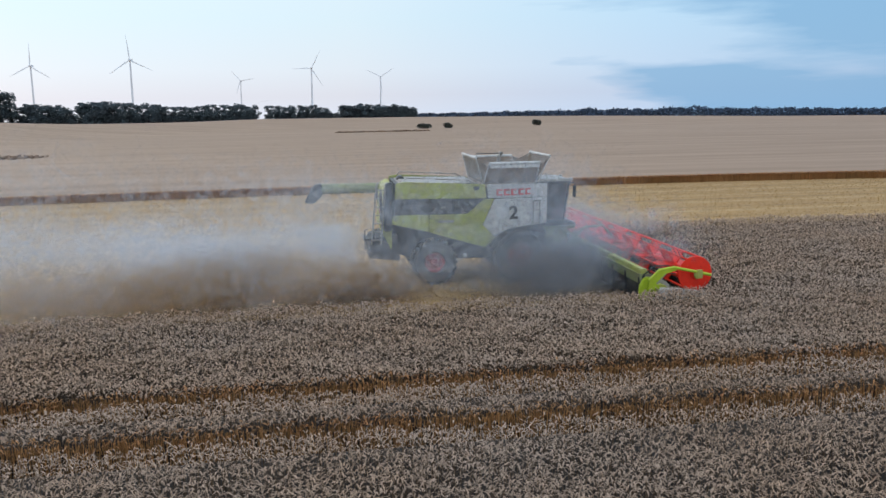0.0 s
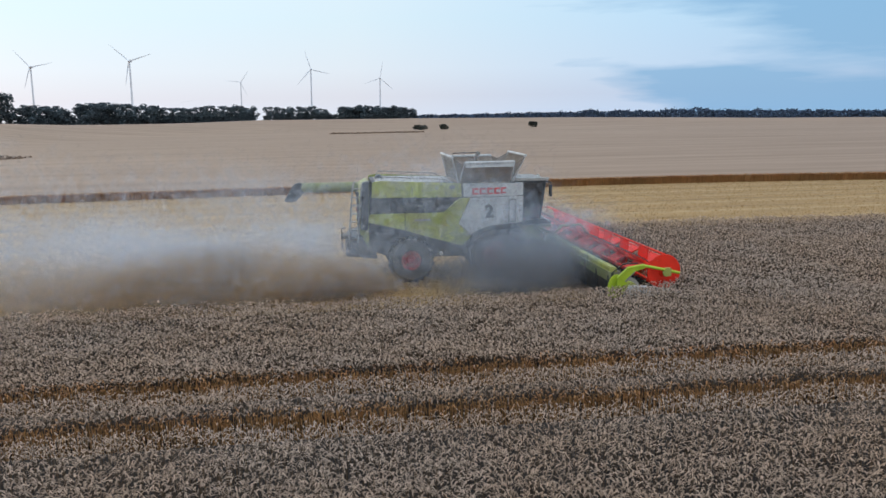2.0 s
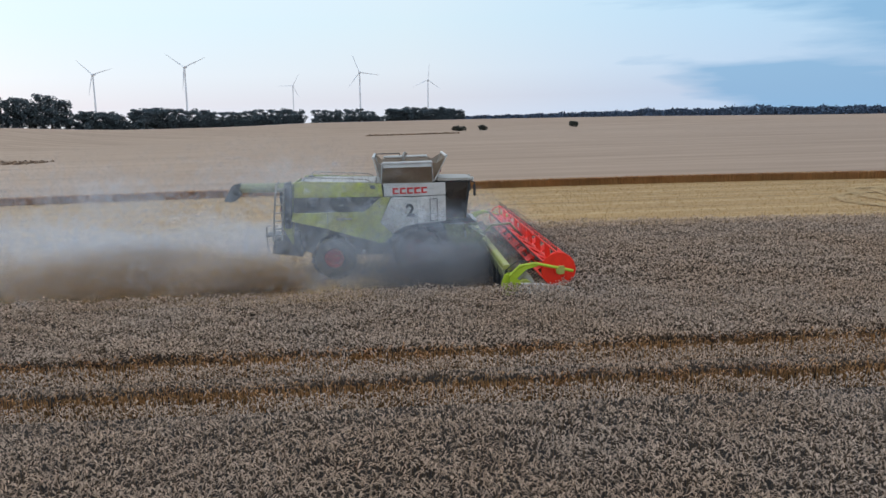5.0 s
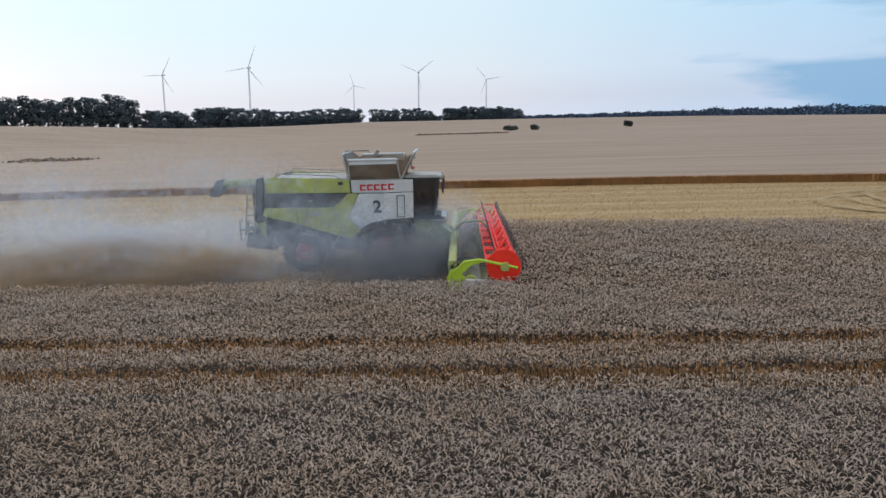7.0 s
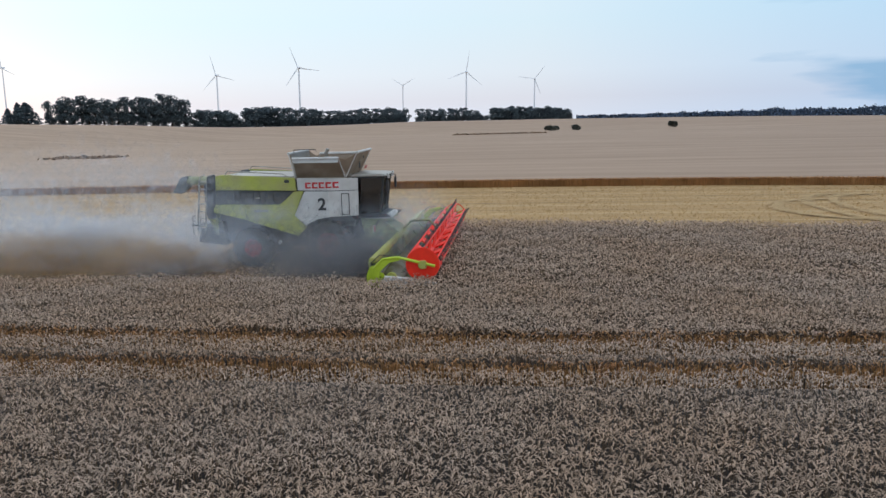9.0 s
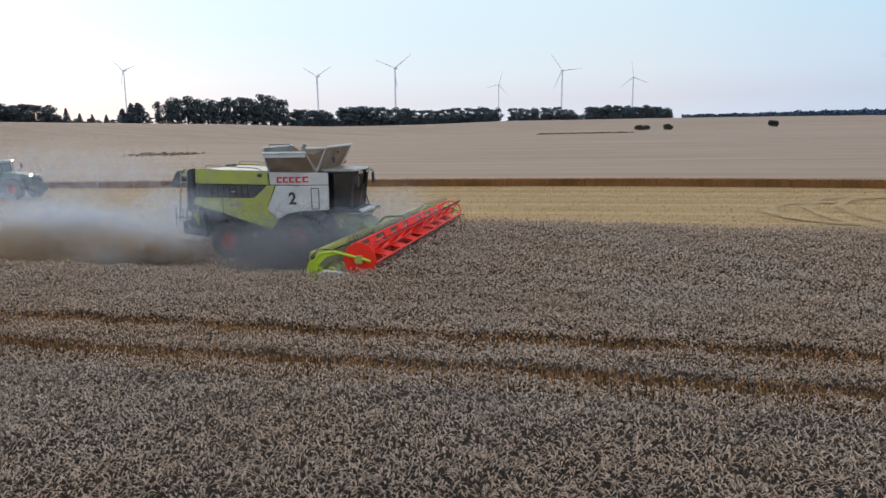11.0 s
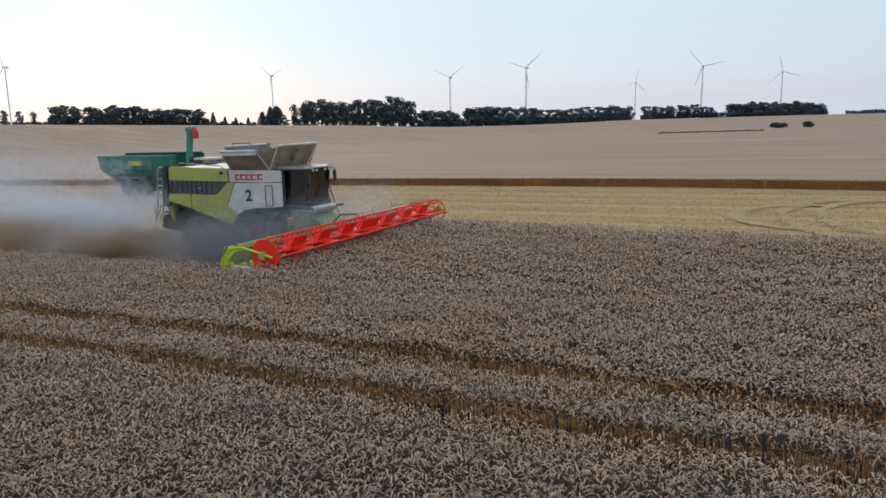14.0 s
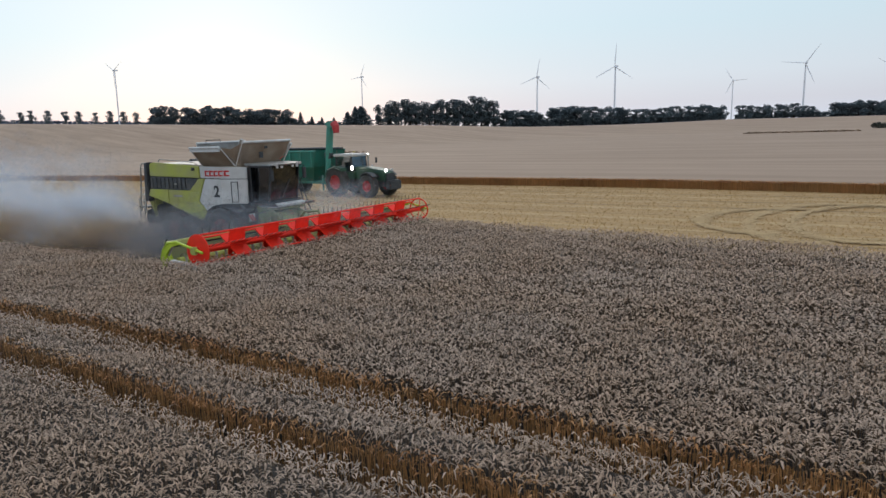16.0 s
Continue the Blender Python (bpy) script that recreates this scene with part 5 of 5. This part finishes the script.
def tree_line():
    rng = random.Random(5)
    kinds = {
        "round": [make_tree("round", "dark broad-leaved tree in a field hedge at dusk", 30 + k) for k in range(3)],
        "dense": [make_tree("dense", "dark dense tree leafy down to the ground", 40 + k) for k in range(3)],
        "poplar": [make_tree("poplar", "tall airy poplar with sky showing through", 50 + k) for k in range(3)],
        "fir": [make_tree("fir", "small dark pointed conifer", 60 + k) for k in range(2)],
    }
    used = set()
    # from, to, spacing, height, kind, width factor
    runs = ((-520, -396, 13, 9.0, "round", 1.0), (-392, -324, 6.0, 7.4, "round", 0.8), (-318, -254, 4.4, 9.8, "dense", 1.3), (-250, -231, 4.8, 6.6, "fir", 1.2), (-227, -216, 4.0, 10.0, "fir", 1.6),
            (-211, -145, 3.4, 11.9, "poplar", 1.2), (-210, -146, 5.0, 5.0, "dense", 1.5), (-141, -117, 5.0, 10.4, "dense", 1.3), (-114, -98, 5.0, 12.4, "dense", 1.3), (-96, -72, 5.2, 12.6, "round", 1.25), (-72, -4, 4.6, 10.6, "round", 1.2), (-96, -5, 5.5, 6.0, "dense", 1.3),
            (8, 64, 5.2, 10.2, "round", 1.2), (7, 66, 5.2, 5.2, "dense", 1.3), (77, 160, 5.6, 10.4, "dense", 1.35), (160, 172, 6, 6.0, "dense", 1.2), (-320, -253, 5.0, 5.0, "dense", 1.4), (-143, -2, 5.2, 4.6, "dense", 1.45), (6, 160, 5.6, 4.4, "dense", 1.45), (-252, -214, 5.2, 2.6, "dense", 1.5))
    for a, b, step, h, kind, wide in runs:
        s = a
        while s <= b:
            hh = h * rng.uniform(0.88, 1.1)
            off = rng.uniform(-3, 5)
            x, y = ROW_X + s * ROW_DX - off * ROW_DY * 0.4, ROW_Y + s * ROW_DY + off * ROW_DX
            k = hh / 10.0
            m = Matrix.Translation((x, y, float(land(x, y)))) @ Matrix.Rotation(rng.uniform(0, 6.28), 4, "Z") @ Matrix.Diagonal((k * wide, k * wide, k, 1))
            src = rng.choice(kinds[kind])
            if src not in used:
                used.add(src)
                src.matrix_basis = m
            else:
                copy_thing(src, m)
            s += step * rng.uniform(0.8, 1.2)
    for group in kinds.values():
        for src in group:
            if src not in used:
                x, y = ROW_X + 40 * ROW_DX + 9 * len(used) / 9, ROW_Y + 40 * ROW_DY
                src.matrix_basis = Matrix.Translation((x, y, float(land(x, y))))


def distant_wood():
    """A low dark wood along the skyline, its leaves blued for distance haze."""
    rng = np.random.default_rng(71)
    n = 34000
    az = np.radians(np.concatenate([rng.uniform(3, 60, n * 3 // 4), rng.uniform(-100, -40, n // 4)]))
    r = rng.uniform(1150, 1300, len(az))
    x, y = 28 + r * np.sin(az), r * np.cos(az)
    d = np.degrees(az)
    top = lerp_table(((-100, 7), (-64, 8), (-54, 6), (-40, 5), (3, 7), (8, 8), (12, 10), (16, 11), (17, 15), (18, 11), (19.5, 15), (21, 12), (24.5, 18), (26, 15), (31, 14), (38, 12), (60, 12)), d)
    wav = 1 + 0.07 * np.sin(d * 3.1) + 0.05 * np.sin(d * 7.7 + 1) + rng.normal(0, 0.06, len(az))
    z = land(x, y) + top * wav * rng.uniform(0, 0.9, len(az)) - 1.0
    p = np.stack([x, y, z], -1)
    a, b = rng.normal(0, 1, p.shape), rng.normal(0, 1, p.shape)
    a /= np.linalg.norm(a, axis=1)[:, None]
    b /= np.linalg.norm(b, axis=1)[:, None]
    s = 2.0
    v = np.stack([p - a * s, p + b * s, p + a * s, p - b * s], 1)
    tagged(new("distant_wood", mesh_of_quads("distant_wood", v, ["far_leaf_haze"])), "dark wood along the skyline, with blue distance haze in its leaf colour", "woods", kind="stuff")


def bush(x, y, rx, h, seed):
    rng = np.random.default_rng(seed)
    b = thing("bush", "dark round bush standing alone in the wheat", "bush", "bushes in the field", at=Matrix.Translation((x, y, float(land(x, y)) + 0.3)))
    spots = [(rng.uniform(-0.6, 0.6) * rx, rng.uniform(-0.6, 0.6) * rx, rng.uniform(0.25, 0.7) * h, rx * 0.4, rx * 0.4, h * 0.3) for _ in range(14)]
    c = new("crown", mesh_of_quads("crown", leaf_cloud(rng, 900, spots, 0.24), ["bush_leaf"]))
    c.parent = b
    part("stem", tube([(0, 0, -0.5), (0.05, 0, h * 0.5)], 0.12, 6, 0.05), "bark", b)


def weeds(name, x0, x1, y, depth, seed, h=0.5, n=2500):
    rng = np.random.default_rng(seed)
    x = rng.uniform(x0, x1, n)
    yy = y + rng.normal(0, depth, n)
    p = np.stack([x, yy, land(x, yy) + 0.48 + rng.uniform(0, h, n)], -1)
    a = rng.normal(0, 1, p.shape) * 0.22
    b = rng.normal(0, 1, p.shape) * 0.22
    tagged(new(name, mesh_of_quads(name, np.stack([p - a, p + b, p + a, p - b], 1), ["weed"])), "brown band of weeds in the wheat", "weeds", kind="stuff")


M["weed"] = material("weed", (0.30, 0.20, 0.13), 0.9, island=0.4, bump=0, scale=0.3)
tree_line()
distant_wood()
bush(33.0, 309.0, 3.4, 2.4, 1)
bush(43.0, 309.0, 2.5, 2.7, 2)
bush(83.0, 318.0, 2.2, 3.2, 3)
weeds("weeds", -3, 30, 262, 0.6, 9, 0.15)
weeds("weeds", -54, -41, 112, 1.6, 10, 0.05, 420)


# ---- wind turbines ----
def turbine(hx, hy, hz, blade):
    base_z = float(land(hx, hy)) - 3
    t = thing("wind_turbine", "tall pale grey three-bladed wind turbine, turning", "wind turbine", "wind turbines behind the trees", at=pose(hx, hy, base_z, 0, 1.4, 0))
    top = hz - base_z
    part("tower", tube([(0, 0, 0), (0, 0, top * 0.5), (0, 0, top - 0.3)], blade * 0.05, 14, blade * 0.03), "turbine", t)
    part("nacelle", prism([(-0.05, -0.03), (-0.05, 0.04), (0.05, 0.05), (0.05, -0.03)], -0.07, 0.2), "turbine", t).matrix_basis = Matrix.Translation((0, 0, top)) @ Matrix.Diagonal((blade, blade, blade, 1))
    hub = part("rotor", lathe([(0.01, -0.09), (0.03, -0.075), (0.042, -0.03), (0.042, 0.0)], 14), "turbine", t)
    hub.data.transform(Matrix.Diagonal((blade, blade, blade, 1)))
    hub.location = (0, -0.08 * blade, top)
    for k in range(3):
        a = k * math.tau / 3
        bm = bmesh.new()
        prof = ((0.0, 0.018, 0.03), (0.08, 0.022, 0.022), (0.22, 0.045, 0.014), (0.55, 0.03, 0.008), (0.85, 0.018, 0.005), (1.0, 0.006, 0.002))
        rings = []
        for z, w, th in prof:
            rings.append([bm.verts.new(p) for p in ((-w * 0.35, -th, z), (w * 0.65, -th * 0.4, z), (w * 0.65, th * 0.4, z), (-w * 0.35, th, z))])
        for r0, r1 in zip(rings, rings[1:]):
            for j in range(4):
                bm.faces.new((r0[j], r0[(j + 1) % 4], r1[(j + 1) % 4], r1[j]))
        bm.faces.new(rings[0][::-1])
        bm.faces.new(rings[-1])
        bmesh.ops.transform(bm, matrix=Matrix.Rotation(a, 4, "Y") @ Matrix.Diagonal((blade, blade, blade, 1)), verts=bm.verts[:])
        part("blade", bm, "turbine", hub, "slender pale blade")
    return hub, hub.location.copy()


TURBINES = []
for hx, hy, hz, blade, phase in ((-182, 468, 35.2, 13.0, 2), (-123, 458, 37.4, 14.2, -5), (-77, 572, 29.4, 10.6, 79), (-21.5, 508, 34.4, 13.6, 27), (24.8, 520, 28.8, 11.4, 55), (-299.5, 423, 41.4, 10.5, 14), (-330, 249.5, 41.0, 9.0, 52)):
    k = 1.1
    hx, hy, hz = 25 + (hx - 25) * k, 2 + (hy - 2) * k, 5.5 + (hz - 5.5) * k
    TURBINES.append((*turbine(hx, hy, hz, blade * k), phase))


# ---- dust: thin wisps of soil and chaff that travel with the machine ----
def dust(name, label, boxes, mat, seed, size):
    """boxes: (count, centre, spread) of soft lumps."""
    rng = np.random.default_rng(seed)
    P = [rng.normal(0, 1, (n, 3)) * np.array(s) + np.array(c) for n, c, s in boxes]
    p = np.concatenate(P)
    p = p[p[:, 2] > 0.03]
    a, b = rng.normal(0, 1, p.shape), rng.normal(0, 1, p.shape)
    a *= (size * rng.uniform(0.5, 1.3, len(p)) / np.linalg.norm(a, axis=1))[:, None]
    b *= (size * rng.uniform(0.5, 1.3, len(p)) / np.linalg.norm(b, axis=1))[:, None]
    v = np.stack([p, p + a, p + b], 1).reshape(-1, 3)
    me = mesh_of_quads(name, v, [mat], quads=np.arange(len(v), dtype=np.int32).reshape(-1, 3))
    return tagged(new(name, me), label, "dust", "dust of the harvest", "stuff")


def plume(seed, x0, x1, count, lumps, y_mid, y_spread, z0, z1, size_grow, start=0.45, side=2.0):
    rng = np.random.default_rng(seed)
    out = []
    for k in range(lumps):
        u = rng.random()
        x = x0 + (x1 - x0) * u
        g = start + size_grow * u
        z = z0 + (z1 - z0) * rng.random()
        out.append((count // lumps, (x, y_mid - side * u + rng.normal(0, y_spread), z * (0.6 + 0.5 * u)), (g * 1.5, g * 1.1, g * 0.55)))
    return out


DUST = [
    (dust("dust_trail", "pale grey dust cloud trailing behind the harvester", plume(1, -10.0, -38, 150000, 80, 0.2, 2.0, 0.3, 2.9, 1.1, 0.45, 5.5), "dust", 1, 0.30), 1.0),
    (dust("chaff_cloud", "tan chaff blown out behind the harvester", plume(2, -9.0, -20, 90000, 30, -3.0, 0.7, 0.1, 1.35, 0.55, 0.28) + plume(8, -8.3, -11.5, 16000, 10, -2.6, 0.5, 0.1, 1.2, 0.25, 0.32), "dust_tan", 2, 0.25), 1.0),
    (dust("wheel_dust", "dust hiding the wheels of the harvester, greyed for the shade there", plume(3, -1.2, -4.9, 84000, 40, -2.5, 0.6, 0.1, 1.75, 0.22) + plume(6, -7.8, -10.5, 5000, 10, -2.7, 0.6, 0.1, 1.4, 0.2), "dust_shaded", 3, 0.20), 1.0),
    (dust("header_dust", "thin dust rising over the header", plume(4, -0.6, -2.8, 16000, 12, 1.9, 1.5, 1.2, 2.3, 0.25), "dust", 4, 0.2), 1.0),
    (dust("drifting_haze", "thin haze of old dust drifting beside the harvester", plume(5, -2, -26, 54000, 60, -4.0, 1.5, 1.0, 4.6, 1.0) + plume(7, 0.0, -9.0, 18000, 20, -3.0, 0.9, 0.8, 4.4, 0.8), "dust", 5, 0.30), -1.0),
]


# ---- movement ----
def drive_x(t):
    return 12.71 + 1.155 * t + 0.0021 * t * t - 0.00059 * t ** 3


def haul_x(t):
    u = 16.0 - t
    return 13.7 - 6.55 * u + 0.14 * u * u


def motions():
    half = [k * 0.5 for k in range(33)]
    rows = [(t, pose(drive_x(t), MID_Y, 0, 0, 0, 1.6)) for t in half]
    walk(combine, rows)
    walk(head, [(t, pose(drive_x(t), MID_Y, -0.12, -0.5, 0, 1.6)) for t in half])
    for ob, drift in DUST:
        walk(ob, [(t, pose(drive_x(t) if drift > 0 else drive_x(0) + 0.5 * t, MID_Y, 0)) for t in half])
    for ob, r, sgn in WHEELS:
        at = ob.location.copy()
        walk(ob, [(t, Matrix.Translation(at) @ Matrix.Rotation((drive_x(t) - drive_x(0)) / r, 4, "Y") @ Matrix.Rotation(0 if sgn < 0 else math.pi, 4, "Z")) for t in half])
    walk(reel, [(t, Matrix.Translation((0, 0, 1.1)) @ Matrix.Rotation(2.4 * t, 4, "Y")) for t in half])
    far_rows = [(t, pose(haul_x(t), 45.8, 0.0, 0, 0, -5.0 * max(0.0, (t - 13.0) / 3.0))) for t in half]
    walk(farm_tractor, far_rows)
    walk(cart, far_rows)
    fine = [k * 0.16 for k in range(101)]
    for ob, r, sgn in TRACTOR_WHEELS:
        at = ob.location.copy()
        walk(ob, [(t, Matrix.Translation(at) @ Matrix.Rotation((haul_x(t) - haul_x(0)) / r, 4, "Y") @ Matrix.Rotation(0 if sgn < 0 else math.pi, 4, "Z")) for t in fine])
    for hub, at, phase in TURBINES:
        walk(hub, [(k * 0.8, Matrix.Translation(at) @ Matrix.Rotation(radians(phase - 82 * k * 0.8), 4, "Y")) for k in range(21)])
    # the header takes the wheat slice by slice
    for x, ob in SWATH:
        t0 = next((k * 0.05 for k in range(341) if drive_x(k * 0.05) + 0.1 > x), 17.0)
        if t0 < 16:
            walk(ob, [(0, pose(0, 0, 0)), (max(t0 - 0.02, 0.02), pose(0, 0, 0)), (t0 + 0.45, pose(0, 0, -0.66)), (17.0, pose(0, 0, -0.66))])


motions()
